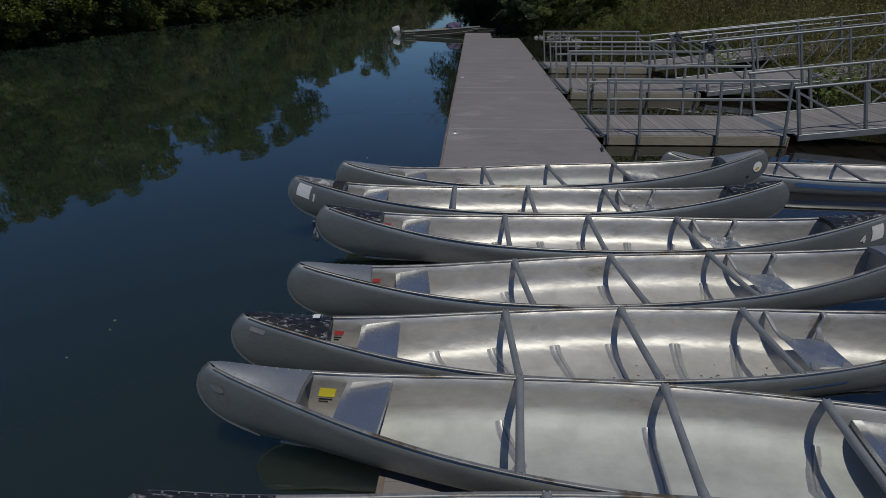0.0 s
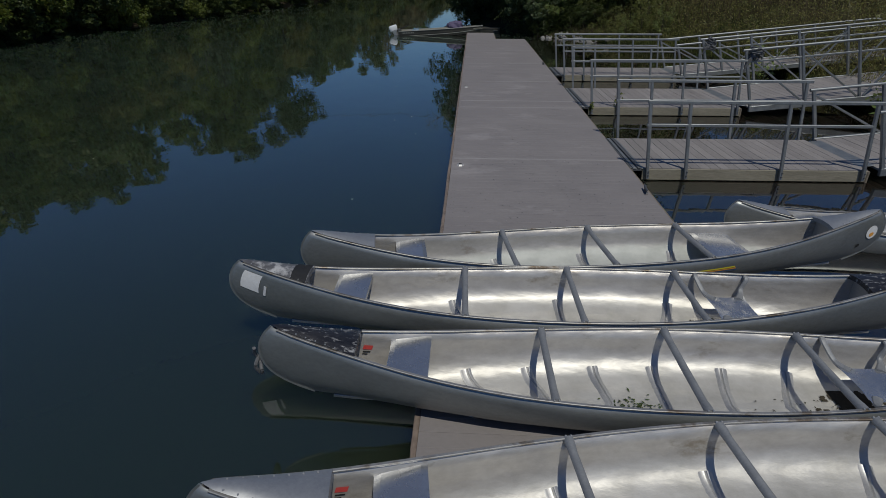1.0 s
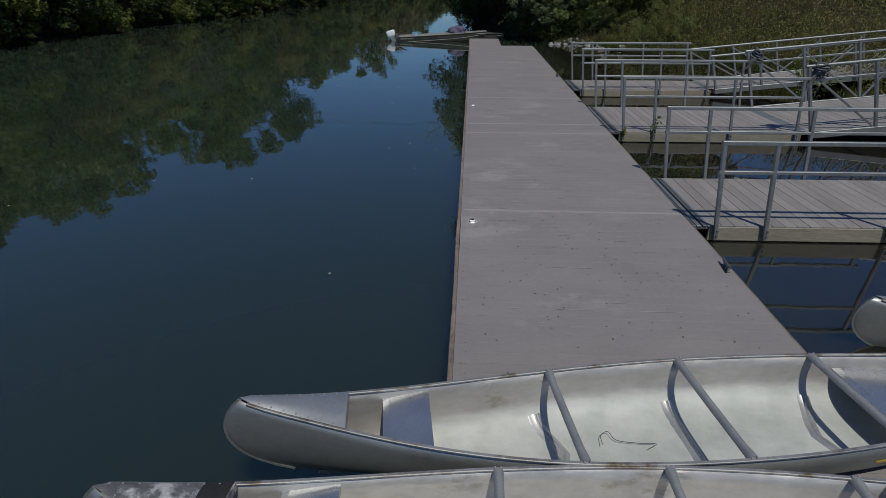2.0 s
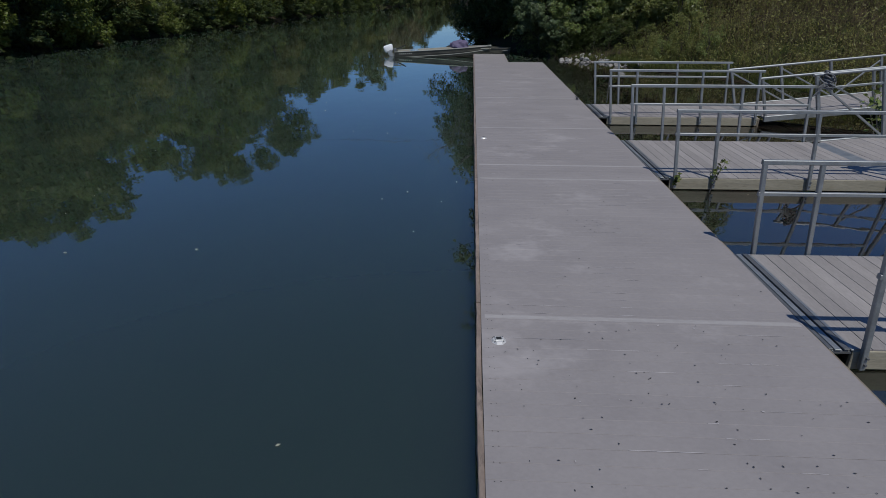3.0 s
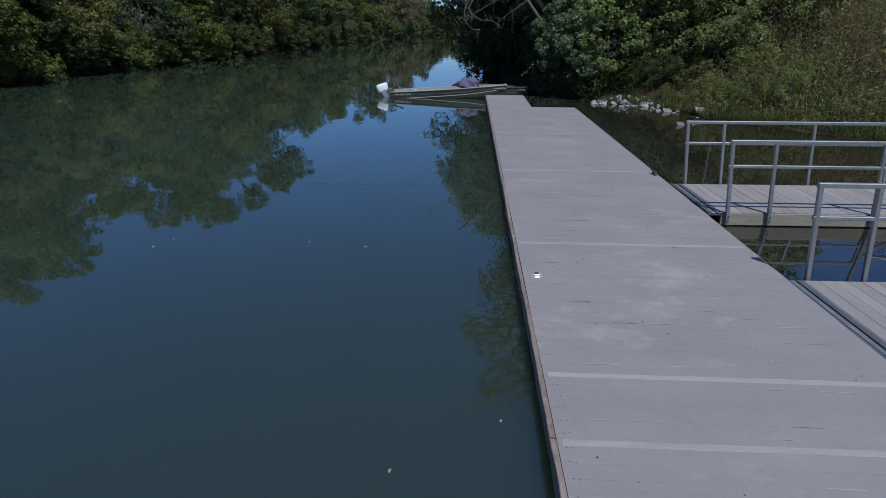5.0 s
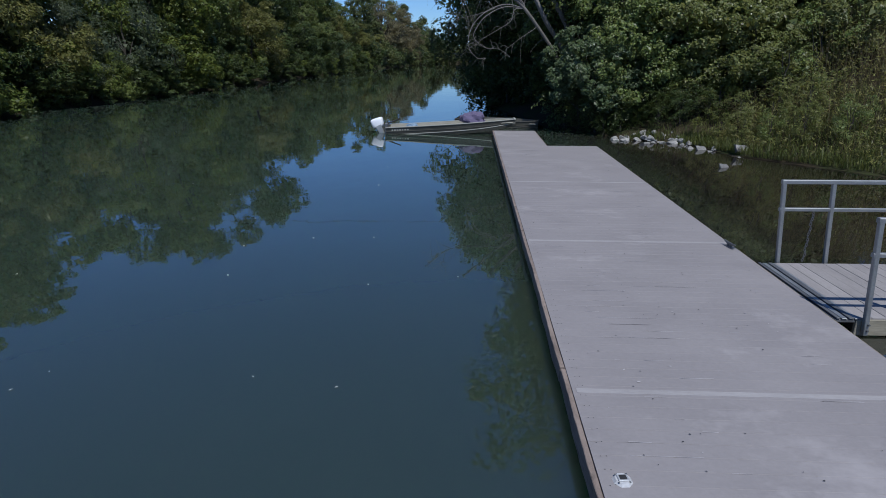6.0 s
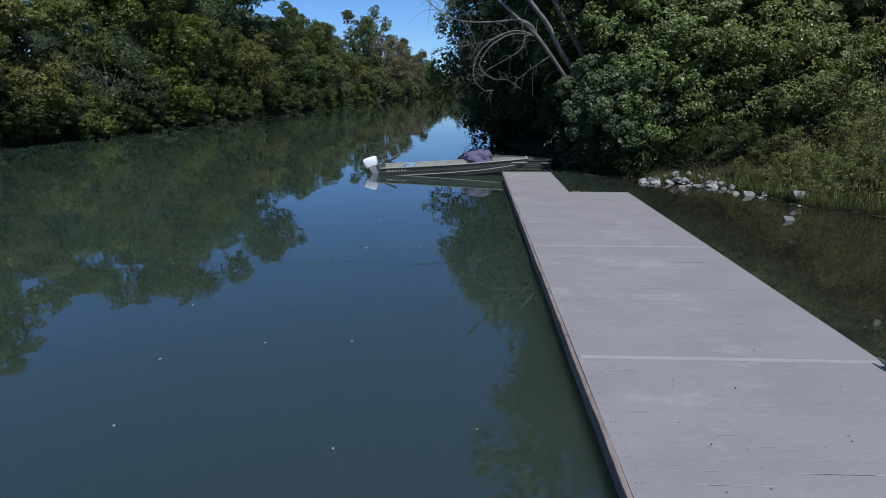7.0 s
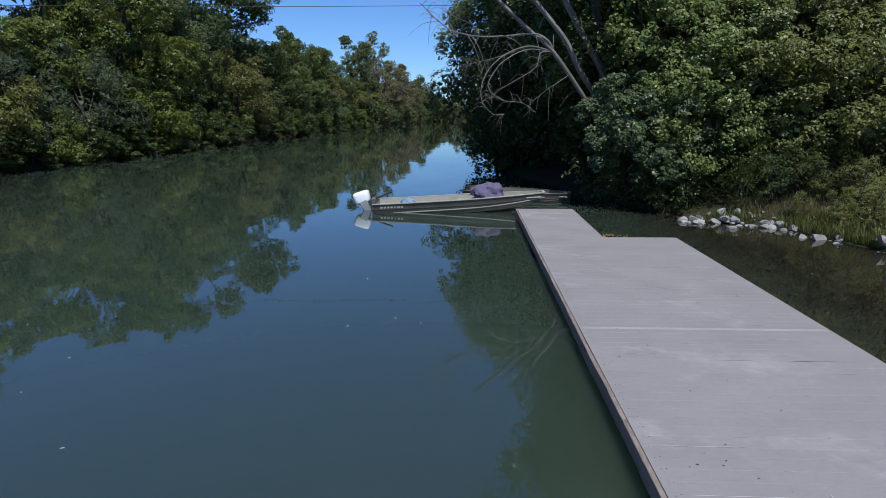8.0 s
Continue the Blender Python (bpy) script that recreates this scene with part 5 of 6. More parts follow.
# the far bank, from the reach abreast of the canoes to the bend
for proto, height, rows in (
        (round_green, 9.0, ((-24.0, 24.0, 8.4, 1.1), (-23.5, 30.5, 8.0, 1.1), (-25.0, 35.5, 9.8, 1.0), (-24.0, 59.5, 8.2, 1.0), (-22.6, 62.0, 7.0, 0.9), (-23.2, 90.5, 11.0, 0.95), (-23.8, 97.0, 10.4, 0.95), (-22.6, 103.0, 9.2, 1.0), (-21.6, 86.0, 7.0, 1.1))),
        (bright, 10.0, ((-24.2, 38.6, 9.6, 1.0), (-23.2, 54.0, 10.6, 0.95), (-22.8, 27.5, 6.5, 1.2), (-24.2, 44.0, 7.6, 1.1), (-24.5, 50.0, 10.0, 0.9))),
        (dome, 6.6, ((-21.4, 67.2, 6.6, 1.0), (-22.4, 33.5, 5.6, 1.0), (-21.0, 97.0, 6.4, 1.05), (-22.4, 40.5, 5.6, 1.0), (-20.4, 108.0, 6.0, 1.2))),
        (tall, 16.0, ((-25.5, 75.0, 15.4, 1.12), (-26.5, 65.5, 15.0, 1.0), (-29.0, 38.0, 11.0, 1.1))),
        (airy, 14.0, ((-25.0, 56.5, 12.6, 1.0), (-25.4, 60.5, 14.0, 1.0), (-25.2, 52.0, 11.2, 0.9))),
        (hang, 3.0, ((-20.6, 44.2, 2.2, 1.0), (-20.9, 41.2, 2.7, 1.0), (-21.0, 36.0, 3.4, 1.0), (-21.2, 29.0, 3.2, 1.1), (-20.6, 51.5, 3.4, 1.1), (-20.3, 60.0, 2.2, 1.0), (-18.6, 105.0, 2.6, 1.3), (-21.4, 24.5, 3.0, 1.2))),
        (sallow, 5.0, ((-21.6, 47.6, 5.2, 1.0), (-22.0, 43.8, 4.2, 1.0))),
        (dusk, 4.4, ((-21.4, 39.0, 3.6, 1.0), (-21.6, 33.0, 3.8, 1.0), (-21.6, 26.5, 4.0, 1.1), (-21.4, 56.0, 4.6, 0.9), (-21.0, 58.5, 3.8, 0.9), (-20.6, 73.0, 4.4, 1.0), (-20.2, 78.0, 5.0, 1.0), (-19.8, 83.0, 4.6, 1.1),
                      (-19.6, 89.5, 4.8, 1.1), (-19.2, 101.5, 4.2, 1.2), (-21.8, 63.0, 3.4, 1.0), (-22.6, 49.5, 4.0, 1.2), (-21.9, 21.5, 4.2, 1.2), (-22.4, 45.5, 3.4, 1.2), (-21.8, 53.0, 3.0, 1.0))),
        (far_t, 14.0, ((-21.4, 116.5, 13.6, 0.85), (-27.0, 82.0, 10.5, 1.1), (-31.0, 47.0, 9.5, 1.3), (-31.0, 30.0, 9.0, 1.3), (-26.0, 106.0, 9.5, 1.1))),
        (far_a, 9.0, ((-27.5, 90.0, 9.6, 1.2), (-26.0, 100.0, 9.4, 1.2), (-19.8, 112.0, 7.0, 1.1), (-19.5, 122.0, 8.0, 1.1), (-15.0, 152.0, 6.0, 1.0), (-15.0, 176.0, 8.0, 1.1), (-10.5, 182.0, 6.5, 1.0))),
        (far_b, 9.0, ((-19.2, 117.0, 6.0, 1.1), (-27.0, 112.0, 8.0, 1.0))),
        (poplar, 17.0, ((-20.6, 143.0, 17.6, 0.95),)),
        (brown, 10.0, ((-17.4, 128.0, 10.8, 1.1), (-16.0, 137.0, 10.2, 1.0), (-14.4, 145.0, 8.0, 1.0))),
        (far_s, 5.0, ((-17.2, 121.0, 4.0, 1.2), (-15.6, 132.0, 3.6, 1.2), (-14.2, 142.0, 3.4, 1.2), (-13.0, 152.0, 4.0, 1.2))),
        (far_d, 4.4, ((-18.3, 111.5, 4.2, 1.2), (-16.6, 126.0, 3.6, 1.2), (-15.2, 137.0, 3.4, 1.2), (-13.6, 147.0, 3.8, 1.2))),
        (bush_a, 5.0, ((-22.2, 18.0, 5.0, 1.0),)),
        (bush_b, 4.4, ((-21.9, 70.0, 4.2, 1.0),)),
        (edge_low, 2.2, ((-20.4, 48.5, 2.0, 1.0),)),
        (bush_d, 3.8, ((-19.4, 93.5, 3.6, 1.1),))):
    for row in rows:
        stand(proto, height, *row)
# low growth along the water's edge, and undergrowth in the shade behind
for k in range(52):
    y = 20 + 1.75 * k + rng.uniform(-0.5, 0.5)
    place(hang if k % 6 == 2 else edge_low, shore(SHORE_L, y) - rng.uniform(-0.1, 0.7), y, rng.uniform(0.8, 1.1) * (0.7 if k % 6 == 2 else 1), rng.uniform(0.5, 0.95), dz=-0.15)
for k in range(24):
    y = 20 + 3.6 * k
    place(far_d, shore(SHORE_L, y) - rng.uniform(3.6, 5.5), y, rng.uniform(0.9, 1.25))
for k in range(7):
    place(far_d, -17 + 1.5 * k, 176 + rng.uniform(-1, 2), rng.uniform(1.2, 1.6))

# right bank beyond the boats
over = tree("tree", 8.6, 3.1, 1.7, 0.135, 11500, LEAF_MID, 21, "dark leafy tree overhanging the water in shade", group=NEAR, clumps=40, lean=(-0.7, -0.6), lumpy=True)
over_b = tree("tree", 9.5, 3.4, 2.2, 0.125, 12500, LEAF_LIT, 22, "leafy green tree leaning over the river", group=NEAR, clumps=40, lean=(-1.0, -0.4), lumpy=True)
over_far = tree("tree", 8.8, 3.2, 1.5, 0.28, 3500, LEAF_DARK, 23, "dark green tree leaning over the far reach of the river", group=NEAR, clumps=36, lean=(-0.8, -0.5))
over.matrix_basis = pose(3.5, 40.5, 0.4, 0, 0, 0)
over_b.matrix_basis = pose(3.4, 38.5, 0.6, 0, 0, 0)
over_far.matrix_basis = pose(7.2, 76.0, 0.6, 0, 0, 0)
for x, y, p, s in ((1.1, 43.8, over, 1.0), (1.6, 45.8, over, 1.1), (6.0, 44.0, over_b, 1.1), (4.4, 51.0, over, 0.9), (6.8, 50.0, over_b, 1.15), (5.2, 57.5, over, 0.95), (6.4, 65.0, over_far, 0.9), (8.2, 60.0, over_far, 1.15), (11.0, 52.0, over_far, 1.2), (10.5, 58.0, over_far, 1.2),
                   (7.4, 86.0, over_far, 0.9), (8.5, 73.0, over_far, 1.2), (8.2, 99.0, over_far, 0.95), (10.6, 88.0, over_far, 1.2), (7.2, 114.0, over_far, 0.9), (5.4, 130.0, over_far, 0.85), (9.0, 110.0, over_far, 1.1),
                   (3.2, 37.4, over, 0.8), (7.2, 39.0, over_b, 1.2), (7.0, 45.0, over, 1.2), (10.6, 40.0, over_b, 1.1), (2.0, 148.0, over_far, 0.7)):
    place(p, x, y, s, rot=rng.uniform(-30, 30))

drape = tree("tree", 6.8, 2.9, 1.0, 0.12, 20000, LEAF_DARK, 26, "dark leafy tree whose low branches hang over the water", group=NEAR, clumps=26, lean=(-1.9, -0.2), lumpy=True)
drape.matrix_basis = pose(0.9, 43.6, 0.3, 0, 0, 0)
place(drape, 2.0, 41.2, 0.9, rot=20)
# these dark leaves stand in for the black shade under the canopy
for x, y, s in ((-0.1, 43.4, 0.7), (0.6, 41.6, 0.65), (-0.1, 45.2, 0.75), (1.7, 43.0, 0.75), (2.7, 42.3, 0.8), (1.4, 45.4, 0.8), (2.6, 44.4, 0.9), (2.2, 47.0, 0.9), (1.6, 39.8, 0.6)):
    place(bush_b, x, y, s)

# tall trees that lean over the river above the boats, their crowns high up
high = tree("tree", 16.5, 3.9, 7.0, 0.24, 6000, LEAF_DARK, 24, "tall leafy tree leaning over the moored boats", group=NEAR, clumps=34, lean=(-2.6, -3.0))
high.matrix_basis = pose(3.9, 38.6, 0.9, 0, 0, 0)
for x, y, s in ((6.0, 45.0, 1.0), (9.0, 45.5, 1.0), (5.6, 51.0, 1.0), (9.5, 51.0, 1.1), (13.0, 46.0, 0.95)):
    place(high, x, y, s, rot=rng.uniform(-25, 25))

canopy = tree("tree", 9.6, 2.6, 5.7, 0.14, 6000, LEAF_MID, 25, "leafy tree reaching far out over the boats", group=NEAR, clumps=18, lean=(-3.6, -4.6), lumpy=True)
canopy.matrix_basis = pose(3.6, 36.8, 0.7, 0, 0, 0)


# branches that hang to the water along the right bank
for k in range(16):
    y = 40.5 + 2.6 * k + rng.uniform(-0.5, 0.5)
    place([bush_b, bush_a, bush_b, bush_d][k % 4] if y < 58 else far_d, shore(SHORE_R, y) + rng.uniform(2.0, 2.8) - 0.02 * (y - 41), y, rng.uniform(0.5, 0.75))
for k in range(22):
    y = 82 + 3.2 * k
    place([far_d, far_s][k % 2], shore(SHORE_R, y) + rng.uniform(0.6, 1.4), y, rng.uniform(0.7, 1.0))
# low growth, leaves dark for the shade under trees, and the river's far end
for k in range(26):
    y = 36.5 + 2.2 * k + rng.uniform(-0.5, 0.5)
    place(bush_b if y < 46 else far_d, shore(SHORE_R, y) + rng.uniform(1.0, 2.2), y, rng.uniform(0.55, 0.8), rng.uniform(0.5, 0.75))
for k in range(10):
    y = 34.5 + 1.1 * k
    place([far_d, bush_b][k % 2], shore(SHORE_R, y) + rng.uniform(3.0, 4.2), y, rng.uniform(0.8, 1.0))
for k in range(24):
    place([far_s, far_d, far_a][k % 3], -22 + 1.6 * k + rng.uniform(-0.5, 0.5), 158 + rng.uniform(-3, 6), rng.uniform(0.9, 1.3) * (0.65 if k > 6 else 1))
for k in range(16):
    place([far_a, far_b, far_t][k % 3], -60 + 7.0 * k, 190 + rng.uniform(-6, 10), rng.uniform(0.9, 1.2) * (0.5 if 5 < k < 14 else 1))

# shrubs right behind the stones
shrub_n = tree("shrub", 6.6, 2.3, 0.9, 0.078, 46000, LEAF_LIT, 31, "large leafy green shrub hanging over the stones", "shrub", 170, group=BEHIND, lean=(-0.1, 2.2), lumpy=True, grain=0.46, shell=0.8)
shrub_m = tree("shrub", 6.0, 2.2, 0.9, 0.078, 42000, LEAF_OLIVE, 32, "large yellow-green shrub beside the weedy bank", "shrub", 160, group=BEHIND, lean=(0.0, 2.2), lumpy=True, grain=0.46, shell=0.8)
shrub_g = tree("shrub", 3.4, 1.7, 1.0, 0.074, 20000, LEAF_GREY, 33, "grey-green shrub with pale leaves over the water", "shrub", 90, group=BEHIND, lean=(-0.2, 0.9), lumpy=True, grain=0.48, shell=0.8)
low_n = tree("shrub", 2.3, 0.85, 0.15, 0.052, 3500, LEAF_LIT, 34, "low leafy green shrub at the foot of taller ones", "shrub", 24, group=BEHIND, lumpy=True)
low_m = tree("shrub", 2.3, 0.85, 0.15, 0.050, 3500, LEAF_OLIVE, 35, "low yellowish shrub beside the shore stones", "shrub", 24, group=BEHIND, lumpy=True)
shrub_n.matrix_basis = pose(4.2, 32.7, 0.5, 0, 0, -8)
shrub_m.matrix_basis = pose(6.3, 32.2, 0.9, 0, 0, 12)
shrub_g.matrix_basis = pose(3.1, 32.7, 0.2, 0, 0, 10)
for x, y, sc in ((8.2, 34.6, 1.25), (10.4, 34.8, 1.2)):
    place(shrub_n if x < 9 else shrub_m, x, y, sc, rot=rng.uniform(-15, 15))
low_n.matrix_basis = pose(8.3, 31.6, 1.2, 0, 0, 10)
low_m.matrix_basis = pose(6.8, 32.0, 0.9, 0, 0, 10)
for x, y, p, s in ((5.4, 33.0, shrub_n, 1.05), (7.6, 30.4, low_m, 1.0), (7.0, 31.4, low_m, 1.2), (8.6, 30.6, low_n, 1.1), (3.4, 36.8, over, 0.8), (5.4, 37.2, over_b, 0.8), (8.6, 35.6, shrub_n, 1.05), (5.0, 33.0, shrub_g, 0.85)):
    place(p, x, y, s, rot=rng.uniform(-22, 22))
willow = tree("shrub", 5.6, 2.3, 0.3, 0.105, 40000, LEAF_WILLOW, 37, "fine-leaved olive willow shrub on the weedy bank", "shrub", 90, group=BEHIND, lean=(0.0, 1.6), long=0.36, lumpy=True, grain=0.6, shell=0.8)
willow.matrix_basis = pose(7.7, 32.5, 1.1, 0, 0, 0)
for x, y, s in ((9.4, 31.8, 0.9), (10.6, 33.5, 1.1)):
    place(willow, x, y, s, rot=rng.uniform(-40, 40))
# undergrowth given dark leaves in place of the shade below the shrubs
low_d = tree("shrub", 2.0, 1.0, 0.1, 0.075, 2400, LEAF_DARK, 36, "low undergrowth behind the stones, its dark leaves standing in for shade", "shrub", 20, group=BEHIND)
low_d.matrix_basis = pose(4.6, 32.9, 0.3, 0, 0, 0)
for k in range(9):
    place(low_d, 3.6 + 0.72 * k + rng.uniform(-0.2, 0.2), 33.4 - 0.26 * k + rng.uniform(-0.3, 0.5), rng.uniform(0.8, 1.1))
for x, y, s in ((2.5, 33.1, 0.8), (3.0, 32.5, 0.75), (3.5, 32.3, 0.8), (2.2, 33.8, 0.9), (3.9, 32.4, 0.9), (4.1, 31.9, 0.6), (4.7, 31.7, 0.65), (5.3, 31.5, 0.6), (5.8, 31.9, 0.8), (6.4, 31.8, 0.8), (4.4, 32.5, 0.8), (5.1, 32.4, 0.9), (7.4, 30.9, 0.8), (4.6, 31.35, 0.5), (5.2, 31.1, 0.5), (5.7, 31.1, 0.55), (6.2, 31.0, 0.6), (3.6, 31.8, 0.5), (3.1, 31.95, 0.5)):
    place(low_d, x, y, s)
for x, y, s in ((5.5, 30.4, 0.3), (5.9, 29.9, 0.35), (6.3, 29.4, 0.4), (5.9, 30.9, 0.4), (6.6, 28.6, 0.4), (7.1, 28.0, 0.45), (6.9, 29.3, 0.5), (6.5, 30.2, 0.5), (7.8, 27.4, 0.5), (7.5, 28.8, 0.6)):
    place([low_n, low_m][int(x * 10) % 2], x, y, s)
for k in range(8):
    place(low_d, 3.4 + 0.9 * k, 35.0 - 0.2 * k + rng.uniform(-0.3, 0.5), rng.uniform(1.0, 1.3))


# the dead tree that leans over the boats
def dead_tree():
    t = thing("dead_tree", pose(0, 0, 0), "bleached dead tree with bare drooping branches over the boats", "tree")
    g = random.Random(5)

    def branch(ctrl, r0, r1, twigs=0, reach=0.6, name="branch"):
        pts = curve_points(ctrl, 7)
        bm = bmesh.new()
        k = 0.7 if name == "trunk" else 0.46
        limb(bm, pts, r0 * k, r1 * k, 7)
        part(name, bm, BARK_DEAD, t, "", True)
        for _ in range(twigs * 3):
            p = pts[g.randrange(len(pts) // 4, len(pts))]
            d = Vector((g.uniform(-1, 0.4), g.uniform(-0.5, 0.5), g.uniform(-0.9, 0.5))).normalized() * reach * g.uniform(0.5, 1.2)
            q = curve_points([p, p + d * 0.5 + Vector((0, 0, 0.06)), p + d + Vector((0, 0, -0.15 * reach))], 4)
            bm = bmesh.new()
            limb(bm, q, min(r1 * 0.4, 0.008) + 0.002, 0.0015, 4)
            part("twig", bm, BARK_DEAD, t, "", True)
    branch([(3.3, 36.0, 0.5), (2.7, 35.3, 1.5), (1.95, 34.6, 2.47), (1.49, 34.2, 3.07), (0.56, 33.6, 4.13), (-0.05, 33.5, 4.62), (-0.88, 33.4, 5.34), (-1.35, 33.3, 5.77)], 0.10, 0.055, 2, 0.7, "trunk")
    branch([(3.5, 36.2, 0.6), (2.7, 35.5, 2.0), (1.97, 34.9, 3.08), (1.41, 34.4, 3.73), (0.99, 34.2, 4.43), (0.51, 34.1, 4.98), (0.08, 34.0, 5.44), (-0.26, 34.0, 5.91)], 0.13, 0.08, 1, 0.6, "trunk")
    branch([(3.8, 36.2, 0.7), (3.2, 35.8, 1.9), (2.61, 35.4, 3.02), (2.13, 35.1, 3.82), (1.58, 35.0, 4.67), (1.03, 35.0, 5.61), (0.78, 35.0, 6.11)], 0.16, 0.11, 0, 0.5, "trunk")
    branch([(0.56, 33.6, 4.13), (0.44, 33.5, 4.35), (0.08, 33.4, 4.53), (-0.63, 33.3, 4.48), (-1.33, 33.2, 4.46), (-1.96, 33.1, 4.58), (-2.37, 33.0, 4.83), (-2.77, 32.9, 5.2)], 0.0667, 0.017, 9, 0.8)
    branch([(0.56, 33.6, 4.13), (-0.05, 33.4, 4.24), (-0.62, 33.2, 4.06), (-1.04, 33.1, 3.72), (-1.25, 33.0, 3.31), (-1.24, 32.95, 2.9), (-0.96, 32.9, 2.59), (-0.68, 32.9, 2.59)], 0.0425, 0.0072, 6, 0.45)
    branch([(0.56, 33.6, 4.13), (-0.12, 33.4, 4.16), (-0.69, 33.2, 3.89), (-0.97, 33.1, 3.57), (-1.09, 33.0, 3.24), (-0.75, 32.95, 2.93), (-0.26, 32.9, 2.86), (0.1, 32.9, 2.63)], 0.0364, 0.0072, 6, 0.4)
    branch([(0.56, 33.6, 4.13), (0.23, 33.4, 4.08), (0.09, 33.2, 3.72), (-0.33, 33.1, 3.45), (-0.82, 33.0, 3.17), (-1.03, 32.95, 2.95)], 0.0291, 0.0060, 5, 0.45)
    branch([(-0.05, 33.4, 4.24), (-0.97, 33.2, 3.94), (-1.68, 33.1, 3.79)], 0.0194, 0.0048, 6, 0.5)
    branch([(1.06, 33.9, 3.62), (0.89, 33.7, 3.48), (0.43, 33.5, 3.19), (0.01, 33.3, 2.87)], 0.0194, 0.0060, 3, 0.35)
    branch([(0.5, 33.5, 3.24), (0.49, 33.5, 2.84), (0.51, 33.5, 2.41)], 0.0097, 0.0048, 0, 0.3)
    branch([(-1.96, 33.1, 4.58), (-2.1, 33.0, 4.89), (-1.96, 32.9, 5.13), (-2.23, 32.9, 5.38)], 0.017, 0.0048, 5, 0.5)
    branch([(-1.33, 33.2, 4.46), (-1.48, 33.2, 4.72), (-1.96, 33.1, 4.91), (-2.17, 33.0, 5.02)], 0.0145, 0.0048, 4, 0.5)


dead_tree()


# weeds, grass and stones on the near bank
def bank_weeds():
    g = np.random.default_rng(41)
    n = 0
    places, heights = [], []
    while n < 15000:
        y = g.uniform(8.0, 37.0)
        d = g.uniform(0.5, 1.0) ** 1.4 * 14.0 if n % 2 else g.uniform(0.35, 7.0)
        x = shore(SHORE_R, y) + d
        if (y > 30.1 and x < 6.8) or (y > 26.5 and d < 0.45):
            continue
        places.append((x, y, ground_z(x, y)))
        patch_ = 0.6 + 0.8 * noise.noise((x * 0.35, y * 0.35, 7.0))
        heights.append(max(0.35 if y < 26 else 0.15, g.uniform(0.6, 1.25) * (0.75 + patch_) * min(1.0, (0.45 if y < 26 else 0.12) + d * 0.25)))
        n += 1
    p, h = np.array(places), np.array(heights)
    lean = g.normal(size=(n, 2)) * 0.16
    # stalks: narrow strips of three segments
    th = g.uniform(0, math.pi, n)
    side = np.stack([np.cos(th), np.sin(th), np.zeros(n)], 1) * 0.006
    rings = []
    for k in range(4):
        q = k / 3
        c = p + np.stack([lean[:, 0] * h * q * q, lean[:, 1] * h * q * q, h * q], 1)
        w = side * (1 - 0.7 * q)
        rings.append((c - w, c + w))
    v = np.stack([a for r in rings for a in r], 1).reshape(-1, 3)
    base = np.arange(n)[:, None] * 8
    f = np.concatenate([base + np.array([[2 * k, 2 * k + 1, 2 * k + 3, 2 * k + 2]]) for k in range(3)], 0)
    me = np_mesh("weed_stalks", v, f)
    tagged(link_mesh("weed_stalks", me, STRAW), "thin dry stalks of tall weeds on the bank", "weeds", kind="stuff")
    # leaves along them
    m = 11
    idx = np.repeat(np.arange(n), m)
    q = g.uniform(0.15, 1.02, n * m)
    c = p[idx] + np.stack([lean[idx, 0] * h[idx] * q * q, lean[idx, 1] * h[idx] * q * q, h[idx] * q], 1) + g.normal(size=(n * m, 3)) * np.array([0.07, 0.07, 0.02])
    nor = g.normal(size=(n * m, 3)) * 0.7 + np.array([0, -0.2, 0.8])
    v, f = leaf_tris(c, nor, 0.105, g, 0.20)
    tagged(link_mesh("weed_leaves", np_mesh("weed_leaves", v, f), WEED), "olive and yellowing leaves of tall bank weeds", "weeds", kind="stuff")


bank_weeds()


def bank_grass():
    g = np.random.default_rng(43)
    n = 24000
    y = g.uniform(8.0, 31.0, n)
    d = g.uniform(0.0, 1.0, n) ** 1.6 * 4.0 + 0.12
    y[: n // 8] = g.uniform(26.5, 31.2, n // 8)
    x = np.array([shore(SHORE_R, a) for a in y]) + d
    z = np.array([ground_z(a, b) for a, b in zip(x, y)])
    h = g.uniform(0.08, 0.30, n)
    th = g.uniform(0, 2 * math.pi, n)
    w = np.stack([np.cos(th), np.sin(th), 0 * th], 1) * 0.008
    bend = np.stack([-np.sin(th), np.cos(th), 0 * th], 1) * (h * g.uniform(0.2, 1.0, n))[:, None]
    p = np.stack([x, y, z], 1)
    up = np.stack([0 * h, 0 * h, h], 1)
    v = np.stack([p - w, p + w, p + up * 0.6 + bend * 0.4 + w * 0.7, p + up * 0.6 + bend * 0.4 - w * 0.7, p + up + bend], 1).reshape(-1, 3)
    b = np.arange(n)[:, None] * 5
    quads = b + np.array([[0, 1, 2, 3]])
    tips = b + np.array([[3, 2, 4, 4]])
    me = bpy.data.meshes.new("bank_grass")
    me.from_pydata(v.tolist(), [], quads.tolist() + tips[:, :3].tolist())
    tagged(link_mesh("bank_grass", me, GRASS), "short green grass along the shore", "grass", kind="stuff")


bank_grass()


